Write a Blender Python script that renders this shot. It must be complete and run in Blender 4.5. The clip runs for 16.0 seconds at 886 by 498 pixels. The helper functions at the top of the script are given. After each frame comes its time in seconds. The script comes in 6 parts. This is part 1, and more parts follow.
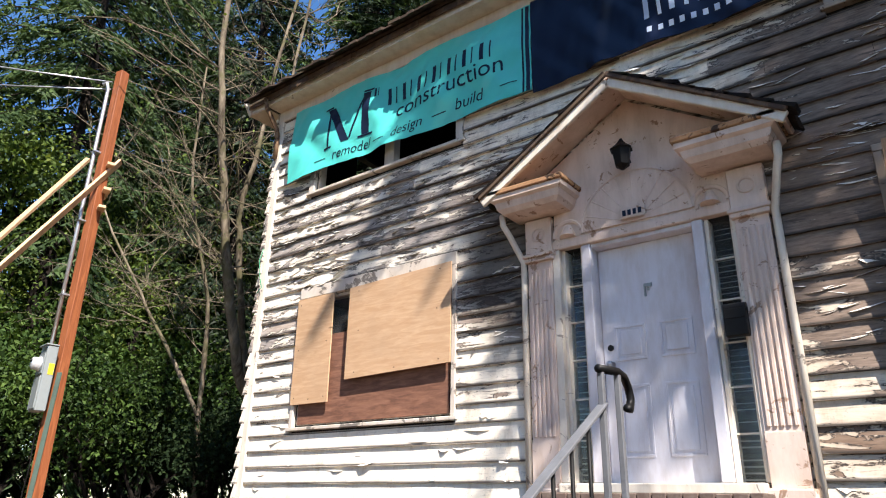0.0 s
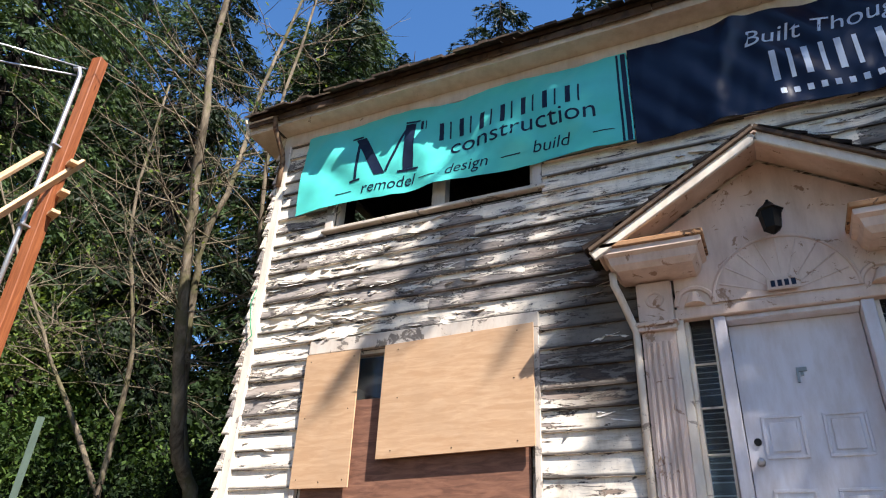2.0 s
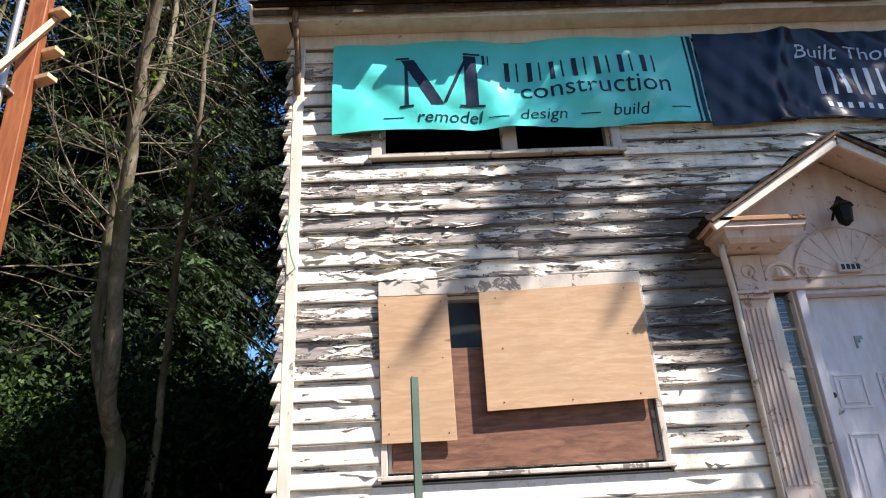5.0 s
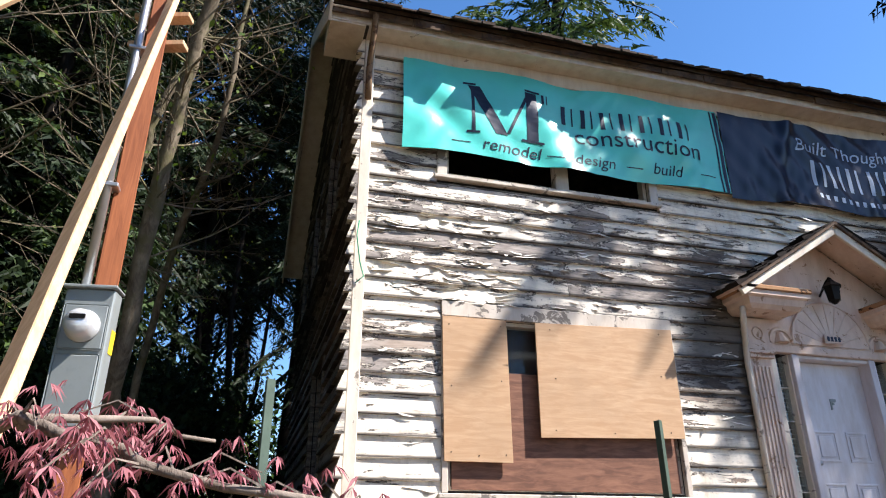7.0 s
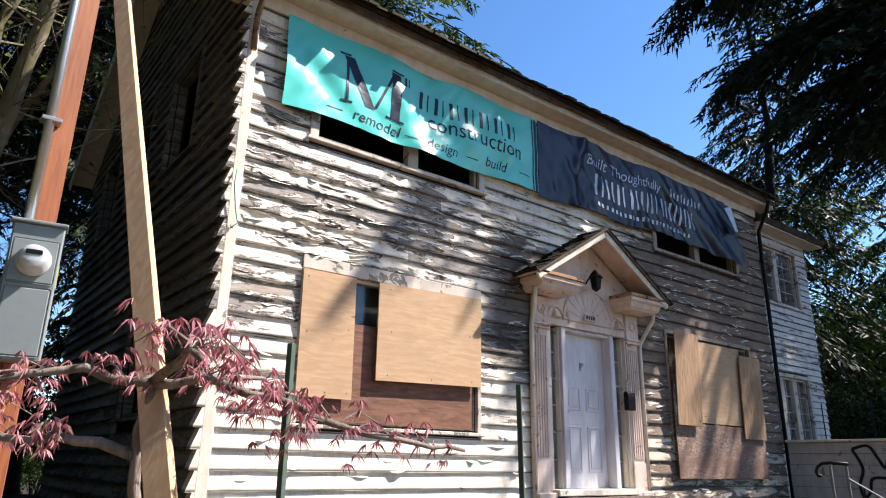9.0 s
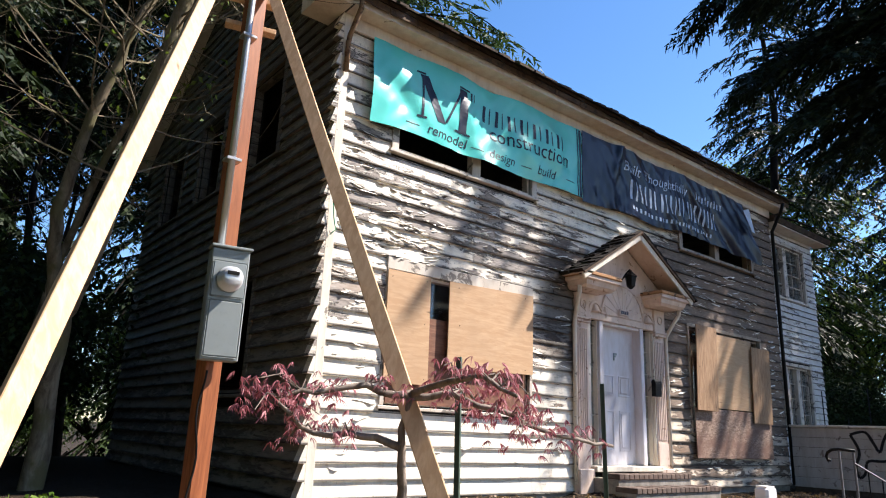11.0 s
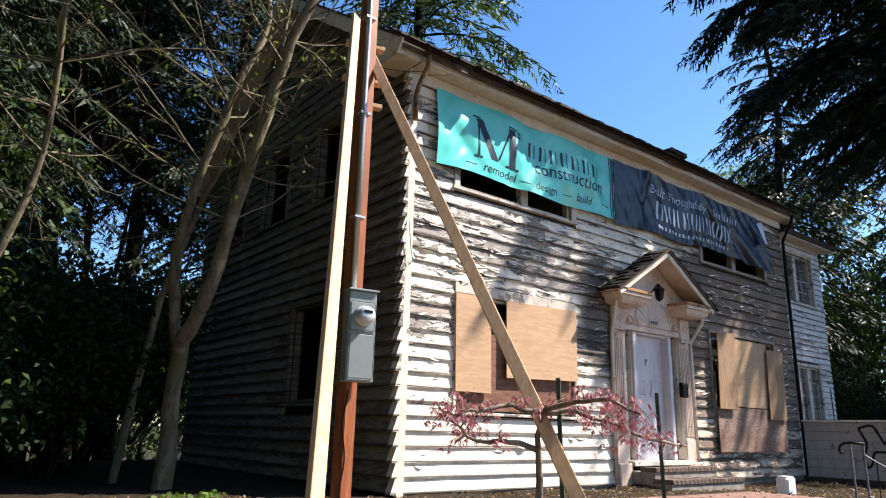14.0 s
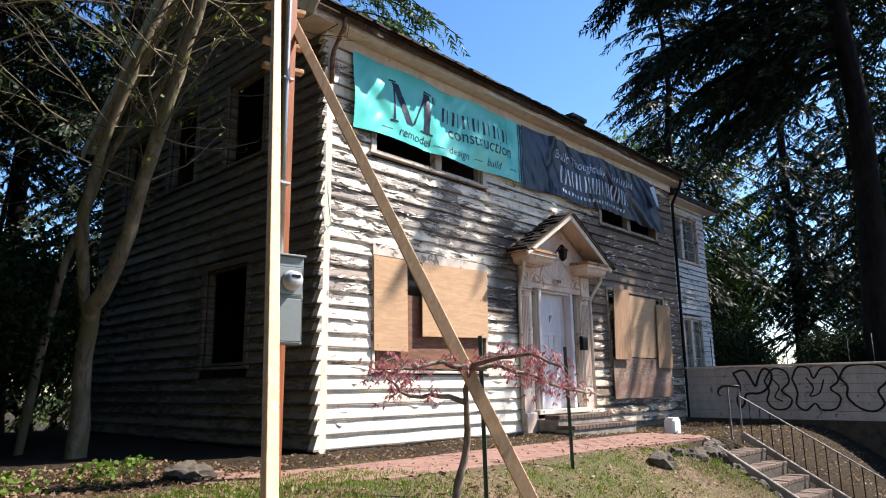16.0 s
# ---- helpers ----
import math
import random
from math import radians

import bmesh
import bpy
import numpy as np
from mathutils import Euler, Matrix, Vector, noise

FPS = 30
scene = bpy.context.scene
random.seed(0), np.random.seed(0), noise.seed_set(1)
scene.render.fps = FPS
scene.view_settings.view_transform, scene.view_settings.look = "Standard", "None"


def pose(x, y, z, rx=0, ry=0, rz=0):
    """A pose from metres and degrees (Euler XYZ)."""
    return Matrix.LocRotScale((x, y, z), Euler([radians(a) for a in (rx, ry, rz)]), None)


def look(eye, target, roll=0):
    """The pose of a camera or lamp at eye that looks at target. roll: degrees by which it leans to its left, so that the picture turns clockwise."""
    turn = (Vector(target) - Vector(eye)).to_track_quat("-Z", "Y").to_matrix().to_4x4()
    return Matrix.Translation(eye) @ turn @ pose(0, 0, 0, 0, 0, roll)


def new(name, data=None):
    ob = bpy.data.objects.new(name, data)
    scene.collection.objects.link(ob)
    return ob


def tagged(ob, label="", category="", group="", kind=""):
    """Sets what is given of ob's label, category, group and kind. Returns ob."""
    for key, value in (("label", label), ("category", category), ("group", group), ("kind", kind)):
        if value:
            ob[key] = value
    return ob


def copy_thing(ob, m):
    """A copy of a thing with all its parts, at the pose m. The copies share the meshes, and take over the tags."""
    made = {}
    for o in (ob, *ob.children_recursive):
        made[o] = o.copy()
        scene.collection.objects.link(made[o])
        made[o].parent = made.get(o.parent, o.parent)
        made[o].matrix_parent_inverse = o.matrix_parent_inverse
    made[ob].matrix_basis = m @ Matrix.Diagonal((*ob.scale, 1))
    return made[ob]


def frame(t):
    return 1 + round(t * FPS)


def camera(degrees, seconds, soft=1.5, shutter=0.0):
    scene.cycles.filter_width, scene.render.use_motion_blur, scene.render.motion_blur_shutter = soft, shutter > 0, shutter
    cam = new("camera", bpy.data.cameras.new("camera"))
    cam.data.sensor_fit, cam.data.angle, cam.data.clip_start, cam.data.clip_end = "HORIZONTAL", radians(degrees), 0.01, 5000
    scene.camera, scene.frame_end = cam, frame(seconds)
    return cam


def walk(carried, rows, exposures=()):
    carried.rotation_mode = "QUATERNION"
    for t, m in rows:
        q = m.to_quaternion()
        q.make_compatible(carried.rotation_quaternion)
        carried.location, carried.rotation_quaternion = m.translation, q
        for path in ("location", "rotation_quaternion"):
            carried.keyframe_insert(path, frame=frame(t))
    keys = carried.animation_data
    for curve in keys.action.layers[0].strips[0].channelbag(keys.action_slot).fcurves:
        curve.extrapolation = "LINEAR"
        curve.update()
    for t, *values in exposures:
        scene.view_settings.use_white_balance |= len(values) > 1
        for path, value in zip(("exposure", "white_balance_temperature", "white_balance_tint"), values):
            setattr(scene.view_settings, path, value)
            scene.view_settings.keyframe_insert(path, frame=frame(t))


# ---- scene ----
cam = camera(66.2, 16.0, 1.1)
METRES, EYE, TILT, LEAN, TURN = 12.25, 1.55, 0.0, 0.0, 37.8
ROWS = [
    (0.0, 0.0, 0.0, 0.0, -0.41, 20.69, -1.08),
    (0.5, -0.0337, 0.0308, 0.0031, -1.27, 23.09, -2.0),
    (1.0, -0.066, 0.0618, 0.0037, -4.76, 27.19, -1.89),
    (1.5, -0.1016, 0.091, 0.0078, -10.99, 29.2, -0.87),
    (2.0, -0.1424, 0.1166, 0.0056, -12.91, 28.74, -2.61),
    (2.5, -0.1796, 0.1435, 0.002, -15.9, 26.91, -2.48),
    (3.0, -0.224, 0.1677, 0.0081, -20.28, 25.02, -0.46),
    (3.5, -0.2698, 0.1903, 0.0106, -23.57, 24.24, 0.8),
    (6.0, -0.4691, 0.3128, 0.0303, -46.78, 22.65, 2.1),
    (6.5, -0.4947, 0.3386, 0.0294, -48.66, 22.32, 0.85),
    (7.0, -0.5203, 0.3629, 0.0352, -53.42, 23.28, 0.07),
    (7.5, -0.5522, 0.3746, 0.0369, -60.79, 24.5, -0.25),
    (8.0, -0.5807, 0.3792, 0.0338, -69.32, 23.07, 0.8),
    (8.5, -0.6027, 0.39, 0.0347, -74.96, 19.93, 0.12),
    (11.0, -0.7161, 0.4534, 0.0433, -76.82, 15.14, -2.32),
    (11.5, -0.7396, 0.46, 0.0433, -78.03, 15.98, -2.51),
    (12.0, -0.7574, 0.4677, 0.045, -77.64, 15.93, -2.92),
    (12.5, -0.7787, 0.4768, 0.0445, -77.59, 16.32, -2.09),
    (13.0, -0.7939, 0.4824, 0.0455, -77.83, 15.77, -1.54),
    (13.5, -0.8114, 0.4867, 0.0451, -77.17, 15.56, -1.46),
    (14.0, -0.8245, 0.4918, 0.0461, -76.51, 14.91, -1.42),
    (14.5, -0.8375, 0.4993, 0.0459, -77.9, 14.06, -0.84),
    (15.0, -0.8442, 0.5031, 0.0458, -81.38, 12.74, 0.52),
    (15.5, -0.8449, 0.5043, 0.0455, -83.14, 12.17, 0.74),
    (16.0, -0.8468, 0.5045, 0.0455, -84.52, 11.53, 0.67),
]
EXPOSURES = [(0.0, 1.38, 6250, 15), (7.5, 1.34, 6100, 15), (10.0, 1.36, 6300, 15), (16.0, 1.42, 6300, 15)]
walk(cam, [(t, pose(0, 0, EYE, TILT, LEAN, TURN) @ pose(METRES * x, METRES * y, METRES * z, 90 + pitch, roll, yaw)) for t, x, y, z, yaw, pitch, roll in ROWS], EXPOSURES)

# ---- light: a clear spring noon, sun high over the street side ----
SUN = Vector((1.72, -1.0, 2.25)).normalized()
world = bpy.data.worlds.new("sky")
scene.world = world
world.use_nodes = True
sky = world.node_tree.nodes.new("ShaderNodeTexSky")
sky.sky_type, sky.sun_disc = "NISHITA", False
sky.sun_elevation, sky.sun_rotation = math.asin(SUN.z), math.atan2(SUN.x, SUN.y)
sky.air_density, sky.dust_density, sky.ozone_density = 1.0, 0.3, 2.0
deep = world.node_tree.nodes.new("ShaderNodeHueSaturation")
deep.inputs["Saturation"].default_value, deep.inputs["Value"].default_value = 1.22, 1.22
world.node_tree.links.new(sky.outputs[0], deep.inputs["Color"])
world.node_tree.links.new(deep.outputs[0], world.node_tree.nodes["Background"].inputs[0])
world.node_tree.nodes["Background"].inputs[1].default_value = 0.076
sun = new("sun", bpy.data.lights.new("sun", "SUN"))
sun.data.energy, sun.data.angle, sun.data.color = 5.0, radians(0.55), (1.0, 0.92, 0.80)
sun.matrix_world = look(SUN * 40, (0, 0, 0))


# ---- materials ----
class Mat:
    """A small builder for node materials."""

    def __init__(self, name, rough=0.7, metal=0.0, spec=0.22):
        self.m = bpy.data.materials.new(name)
        self.m.use_nodes = True
        self.nt = self.m.node_tree
        self.b = self.nt.nodes["Principled BSDF"]
        self.b.inputs["Roughness"].default_value = rough
        self.b.inputs["Metallic"].default_value = metal
        self.b.inputs["Specular IOR Level"].default_value = spec

    def node(self, kind, **sets):
        n = self.nt.nodes.new(kind)
        for k, v in sets.items():
            setattr(n, k, v)
        return n

    def put(self, sock, v):
        if isinstance(v, bpy.types.NodeSocket):
            self.nt.links.new(v, sock)
        else:
            if isinstance(v, tuple) and len(v) == 3 and sock.type == "RGBA":
                v = (*v, 1)
            sock.default_value = v

    def pos(self, scale=(1, 1, 1), jitter=0.0):
        p = self.node("ShaderNodeTexCoord").outputs["Object"]
        if jitter:
            r = self.node("ShaderNodeObjectInfo").outputs["Random"]
            p = self.vmath("ADD", p, self.scale3(r, jitter))
        return self.vmath("MULTIPLY", p, scale)

    def scale3(self, r, k):
        n = self.node("ShaderNodeCombineXYZ")
        for i, f in enumerate((1.0, 1.7, 0.6)):
            self.put(n.inputs[i], self.math("MULTIPLY", r, k * f))
        return n.outputs[0]

    def vmath(self, op, a, b):
        n = self.node("ShaderNodeVectorMath", operation=op)
        self.put(n.inputs[0], a), self.put(n.inputs[1], b)
        return n.outputs[0]

    def math(self, op, a, b=0.0, clamp=False):
        n = self.node("ShaderNodeMath", operation=op, use_clamp=clamp)
        self.put(n.inputs[0], a), self.put(n.inputs[1], b)
        return n.outputs[0]

    def noise(self, vec, scale, detail=4, rough=0.6, out=0, warp=0.0):
        n = self.node("ShaderNodeTexNoise")
        self.put(n.inputs["Vector"], vec)
        for k, v in (("Scale", scale), ("Detail", detail), ("Roughness", rough), ("Distortion", warp)):
            n.inputs[k].default_value = v
        return n.outputs[out]

    def voronoi(self, vec, scale, feature="F1", out=0):
        n = self.node("ShaderNodeTexVoronoi", feature=feature)
        self.put(n.inputs["Vector"], vec)
        n.inputs["Scale"].default_value = scale
        return n.outputs[out]

    def ramp(self, fac, stops):
        n = self.node("ShaderNodeValToRGB")
        els = n.color_ramp.elements
        while len(els) < len(stops):
            els.new(0.5)
        for e, (p, c) in zip(els, stops):
            e.position = p
            e.color = (c, c, c, 1) if isinstance(c, (int, float)) else (*c, 1)
        self.put(n.inputs[0], fac)
        return n.outputs[0]

    def step(self, fac, lo, hi):
        n = self.node("ShaderNodeMapRange")
        self.put(n.inputs[0], fac), self.put(n.inputs[1], lo), self.put(n.inputs[2], hi)
        return n.outputs[0]

    def mix(self, fac, a, b, how="MIX"):
        n = self.node("ShaderNodeMix", data_type="RGBA", blend_type=how)
        self.put(n.inputs[0], fac), self.put(n.inputs[6], a), self.put(n.inputs[7], b)
        return n.outputs[2]

    def random(self):
        return self.node("ShaderNodeObjectInfo").outputs["Random"]

    def island(self):
        return self.node("ShaderNodeNewGeometry").outputs["Random Per Island"]

    def sep(self, vec, axis):
        n = self.node("ShaderNodeSeparateXYZ")
        self.put(n.inputs[0], vec)
        return n.outputs[axis]

    def bump(self, height, strength=0.3, dist=0.01):
        n = self.node("ShaderNodeBump")
        n.inputs["Strength"].default_value, n.inputs["Distance"].default_value = strength, dist
        self.put(n.inputs["Height"], height)
        self.put(self.b.inputs["Normal"], n.outputs[0])

    def done(self, color, rough=None):
        self.put(self.b.inputs["Base Color"], color)
        if rough is not None:
            self.put(self.b.inputs["Roughness"], rough)
        return self.m


def bare_wood(m, p, dark=(0.17, 0.155, 0.145), light=(0.56, 0.515, 0.475)):
    """Grey weathered timber with grain along the first axis of p."""
    grain = m.noise(p, 9.0, 5, 0.65)
    blot = m.noise(p, 0.8, 3)
    return m.mix(m.step(m.math("ADD", grain, m.math("MULTIPLY", blot, 0.6)), 0.55, 1.05), dark, light)


def siding_mat(name, along, white, worn, tan=(0.46, 0.36, 0.27), lap=0.172, main=False):
    """Old white paint peeling from clapboards. along: the axis the boards run on; worn: (z, share of bare wood) stops from low to high."""
    m = Mat(name, 0.65)
    p = m.pos()
    st = (0.16, 1, 1) if along == 0 else (1, 0.16, 1)
    pg = m.vmath("MULTIPLY", p, tuple(6 * s for s in st))
    wood = bare_wood(m, pg)
    # reddish boards where primer or fresh wood shows
    warm = m.step(m.noise(m.vmath("MULTIPLY", p, (0.5, 0.5, 1.3)), 1.1, 2), 0.52, 0.66)
    wood = m.mix(m.math("MULTIPLY", warm, 0.5), wood, tan)
    # side boards are multiplied darker, putting that wall's shade into the wood
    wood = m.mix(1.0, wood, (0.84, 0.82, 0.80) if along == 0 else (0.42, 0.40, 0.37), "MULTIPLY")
    if main:
        # bare boards beyond the door and between window and porch have browned
        brown = m.math("ADD", m.step(m.sep(p, 0), -1.6, -0.8), m.math("MULTIPLY", m.math("MULTIPLY", m.step(m.sep(p, 0), -4.05, -3.7), m.step(m.sep(p, 0), -2.6, -2.9)), 0.8))
        wood = m.mix(m.math("MULTIPLY", brown, 0.85, True), wood, m.mix(1.0, wood, (0.56, 0.44, 0.35), "MULTIPLY"))
    z = m.step(m.sep(p, 2), 1.4, 6.8)
    share = m.ramp(z, worn)
    if main:
        # the wall beyond the door has weathered harder
        share = m.math("ADD", share, m.math("MULTIPLY", m.step(m.sep(p, 0), -1.4, -0.4), 0.29))
    big = m.noise(m.vmath("MULTIPLY", p, (0.55, 0.55, 0.9)), 0.9, 3, 0.55)
    mid = m.noise(m.vmath("MULTIPLY", p, (0.8, 0.8, 4.0)), 3.4, 6, 0.66, warp=0.6)
    per = m.math("MULTIPLY", m.math("SUBTRACT", m.random(), 0.5), 0.22)
    v = m.math("ADD", m.math("ADD", m.math("MULTIPLY", big, 0.55), m.math("MULTIPLY", mid, 1.15)), per)
    edge = m.math("SUBTRACT", 1.30, m.math("MULTIPLY", share, 0.9))
    bare = m.step(v, edge, m.math("ADD", edge, 0.045))
    # where the paint has only worn thin, wood shows through it as a grey wash
    thin = m.math("MULTIPLY", m.step(v, m.math("SUBTRACT", edge, 0.16), edge), m.math("MULTIPLY", m.noise(pg, 5.0, 4, 0.6), 0.75))
    # paint: chalky, dirty in streaks
    dirt = m.noise(m.vmath("MULTIPLY", p, (5, 5, 0.9)), 1.6, 5, 0.7)
    paint = m.mix(m.step(dirt, 0.5, 0.8), white, tuple(c * f for c, f in zip(white, (0.62, 0.57, 0.5))))
    if main:
        grime = m.math("MULTIPLY", m.step(m.sep(p, 0), -1.6, -0.6), m.step(m.noise(m.vmath("MULTIPLY", p, (0.9, 0.9, 1.6)), 1.3, 4, 0.6), 0.3, 0.62))
        paint = m.mix(m.math("MULTIPLY", grime, 0.8), paint, m.mix(1.0, paint, (0.62, 0.52, 0.44), "MULTIPLY"))
    fine = m.noise(p, 42, 3)
    paint = m.mix(m.step(fine, 0.62, 0.72), paint, (0.38, 0.34, 0.29))
    col = m.mix(bare, m.mix(thin, paint, wood), wood)
    if main:
        # black rot spreading from the leaking porch gutter, plus porch shade painted into it
        dx = m.math("MULTIPLY", m.math("ADD", m.sep(p, 0), 3.1), 1.25)
        dz = m.math("MULTIPLY", m.math("SUBTRACT", m.sep(p, 2), 3.72), 0.95)
        away = m.math("ADD", m.math("MULTIPLY", dx, dx), m.math("MULTIPLY", dz, dz))
        rot = m.step(m.math("ADD", away, m.math("MULTIPLY", mid, 1.3)), 1.6, 1.0)
        col = m.mix(m.math("MULTIPLY", rot, 0.85), col, (0.035, 0.029, 0.026))
    # painted shade under lifted rims of broken paint, and mildew along the butt edges
    rim_shade = m.math("MULTIPLY", m.step(v, m.math("SUBTRACT", edge, 0.02), edge), m.step(v, m.math("ADD", edge, 0.055), m.math("ADD", edge, 0.02)))
    if along == 1:
        rim_shade = m.math("MULTIPLY", rim_shade, 0.15)
    col = m.mix(m.math("MULTIPLY", rim_shade, m.step(fine, 0.36, 0.5)), col, (0.04, 0.034, 0.03))
    streak = m.step(m.noise(m.vmath("MULTIPLY", p, (1.1, 1.1, 14)), 3.0, 5, 0.7), 0.60, 0.66)
    col = m.mix(m.math("MULTIPLY", streak, m.math("MULTIPLY", share, 1.2), True), col, (0.05, 0.044, 0.04))
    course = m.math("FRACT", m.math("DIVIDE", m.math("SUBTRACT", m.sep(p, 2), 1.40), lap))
    # painted shadow line under each lap, along the board's lower edge
    lap_shade = m.math("MULTIPLY", m.step(course, 0.15, 0.06), 0.85)
    col = m.mix(lap_shade, col, (0.05, 0.043, 0.037))
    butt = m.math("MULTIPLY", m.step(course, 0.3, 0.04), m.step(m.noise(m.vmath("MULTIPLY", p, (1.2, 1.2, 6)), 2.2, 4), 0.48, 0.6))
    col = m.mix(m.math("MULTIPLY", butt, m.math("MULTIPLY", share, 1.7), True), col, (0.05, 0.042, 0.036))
    m.bump(m.math("ADD", m.math("MULTIPLY", bare, -0.6), m.math("MULTIPLY", m.noise(pg, 12, 4), 0.35)), 0.7, 0.006)
    return m.done(col, m.mix(bare, (0.5, 0.5, 0.5), (0.85, 0.85, 0.85)))


def paint_mat(name, white, chips=0.62, under=(0.2, 0.17, 0.14), rough=0.5):
    m = Mat(name, rough)
    p = m.pos()
    n = m.noise(p, 5.5, 6, 0.7, warp=0.8)
    chip = m.step(n, chips, chips + 0.03)
    dirt = m.noise(m.vmath("MULTIPLY", p, (3, 3, 0.8)), 2.2, 5, 0.7)
    base = m.mix(m.step(dirt, 0.4, 0.8), white, tuple(c * f for c, f in zip(white, (0.72, 0.66, 0.6))))
    m.bump(m.math("ADD", m.math("MULTIPLY", chip, -0.5), m.math("MULTIPLY", m.noise(p, 30, 3), 0.2)), 0.5, 0.004)
    return m.done(m.mix(chip, base, under))


def lumber_mat(name, light, dark, stretch, rough=0.65, knots=True):
    """Sawn timber or plywood; stretch: scale of the grain on each axis."""
    m = Mat(name, rough)
    p = m.pos(jitter=7.0)
    pg = m.vmath("MULTIPLY", p, stretch)
    g = m.noise(pg, 5, 6, 0.62, warp=0.7)
    blot = m.noise(p, 2.0, 4)
    c = m.mix(m.step(g, 0.38, 0.68), dark, light)
    c = m.mix(m.math("MULTIPLY", m.step(blot, 0.45, 0.75), 0.45), c, tuple(0.72 * v for v in light))
    if knots:
        k = m.voronoi(m.vmath("MULTIPLY", p, tuple(max(0.35, s * 0.35) for s in stretch)), 2.6)
        c = m.mix(m.step(k, 0.075, 0.03), c, tuple(0.35 * v for v in dark))
    m.bump(g, 0.25, 0.004)
    return m.done(c)


def plain_mat(name, color, rough=0.5, metal=0.0, vary=0.25, scale=6.0, bump=0.15):
    m = Mat(name, rough, metal)
    p = m.pos()
    n = m.noise(p, scale, 5, 0.65)
    f = m.noise(p, scale * 9, 3)
    c = m.mix(m.step(n, 0.35, 0.7), color, tuple(v * (1 - vary) for v in color))
    c = m.mix(m.math("MULTIPLY", m.step(f, 0.55, 0.75), 0.5), c, tuple(v * (1 - vary) ** 2 for v in color))
    m.bump(f, bump, 0.003)
    return m.done(c, m.mix(n, (rough * 0.8,) * 3, (min(1, rough * 1.25),) * 3))


def leaf_mat(name, shades, trans=0.35, rough=0.55, glow=(1.0, 1.0, 0.55)):
    """Foliage: each leaf takes a shade between the given ones, and lets some light through."""
    m = Mat(name, rough, spec=0.18)
    stops = [(i / max(1, len(shades) - 1), s) for i, s in enumerate(shades)]
    big = m.noise(m.pos(), 0.55, 2)
    r = m.math("ADD", m.math("MULTIPLY", m.island(), 0.6), m.math("MULTIPLY", m.step(big, 0.35, 0.65), 0.4))
    c = m.ramp(r, stops)
    m.done(c)
    t = m.node("ShaderNodeBsdfTranslucent")
    m.put(t.inputs[0], m.mix(1.0, c, glow, "MULTIPLY"))
    mx = m.node("ShaderNodeMixShader")
    mx.inputs[0].default_value = trans
    m.nt.links.new(m.b.outputs[0], mx.inputs[1])
    m.nt.links.new(t.outputs[0], mx.inputs[2])
    m.nt.links.new(mx.outputs[0], m.nt.nodes["Material Output"].inputs["Surface"])
    return m.m


def bark_mat(name, light, dark, scale=6.0, moss=None):
    m = Mat(name, 0.95, spec=0.12)
    p = m.pos((1, 1, 0.3))
    n = m.noise(p, scale, 6, 0.7, warp=0.5)
    c = m.mix(m.step(n, 0.35, 0.65), dark, light)
    if moss:
        c = m.mix(m.step(m.noise(m.pos(), 3.0, 4), 0.5, 0.62), c, moss)
    m.bump(n, 0.8, 0.02)
    return m.done(c)


def ground_mat():
    m = Mat("soil_and_lawn", 1.0, spec=0.1)
    p = m.pos()
    fine = m.noise(p, 26, 6, 0.75)
    mid = m.noise(p, 3.2, 5, 0.65)
    big = m.noise(p, 0.55, 4)
    soil = m.mix(m.step(fine, 0.38, 0.66), (0.06, 0.043, 0.03), (0.24, 0.17, 0.115))
    litter = m.voronoi(p, 34, out=1)
    soil = m.mix(m.step(mid, 0.48, 0.6), soil, m.mix(0.6, soil, m.mix(litter, (0.3, 0.2, 0.12), (0.12, 0.08, 0.05))))
    grass = m.mix(m.step(fine, 0.35, 0.65), (0.045, 0.05, 0.02), (0.13, 0.125, 0.06))
    x, y = m.sep(p, 0), m.sep(p, 1)
    wob = m.math("MULTIPLY", m.math("SUBTRACT", m.noise(p, 0.8, 4), 0.5), 3.0)
    x, y = m.math("ADD", x, wob), m.math("ADD", y, m.math("MULTIPLY", wob, 0.3))
    lawn = m.math("MULTIPLY", m.math("MULTIPLY", m.step(x, -2.6, -4.0), m.step(y, 4.2, 3.4)), m.step(x, -14.0, -12.5))
    patch = m.step(m.math("ADD", m.math("MULTIPLY", big, 0.7), m.math("MULTIPLY", mid, 0.5)), 0.55, 0.72)
    # woodland floor outside the lawn, near black with tree shade in its colour
    shaded_wood_floor = m.mix(m.step(fine, 0.4, 0.65), (0.016, 0.013, 0.009), (0.06, 0.043, 0.029))
    c = m.mix(m.math("MULTIPLY", patch, lawn), m.mix(lawn, shaded_wood_floor, soil), grass)
    m.bump(m.math("ADD", fine, mid), 0.8, 0.03)
    return m.done(c)


def glass_mat():
    m = Mat("old_window_glass", 0.06, spec=0.25)
    n = m.noise(m.pos(), 3, 3)
    m.b.inputs["Transmission Weight"].default_value = 0.97
    m.b.inputs["IOR"].default_value = 1.45
    m.bump(n, 0.12, 0.01)
    return m.done((0.82, 0.88, 0.88))


def shingle_mat(name, light, dark, moss):
    m = Mat(name, 0.9)
    p = m.pos()
    n = m.noise(p, 7, 6, 0.7)
    c = m.mix(m.random(), dark, light)
    c = m.mix(m.step(n, 0.4, 0.7), c, tuple(0.5 * v for v in dark))
    c = m.mix(m.step(m.noise(p, 2.3, 5, 0.7), 0.56, 0.68), c, moss)
    m.bump(n, 0.7, 0.012)
    return m.done(c)


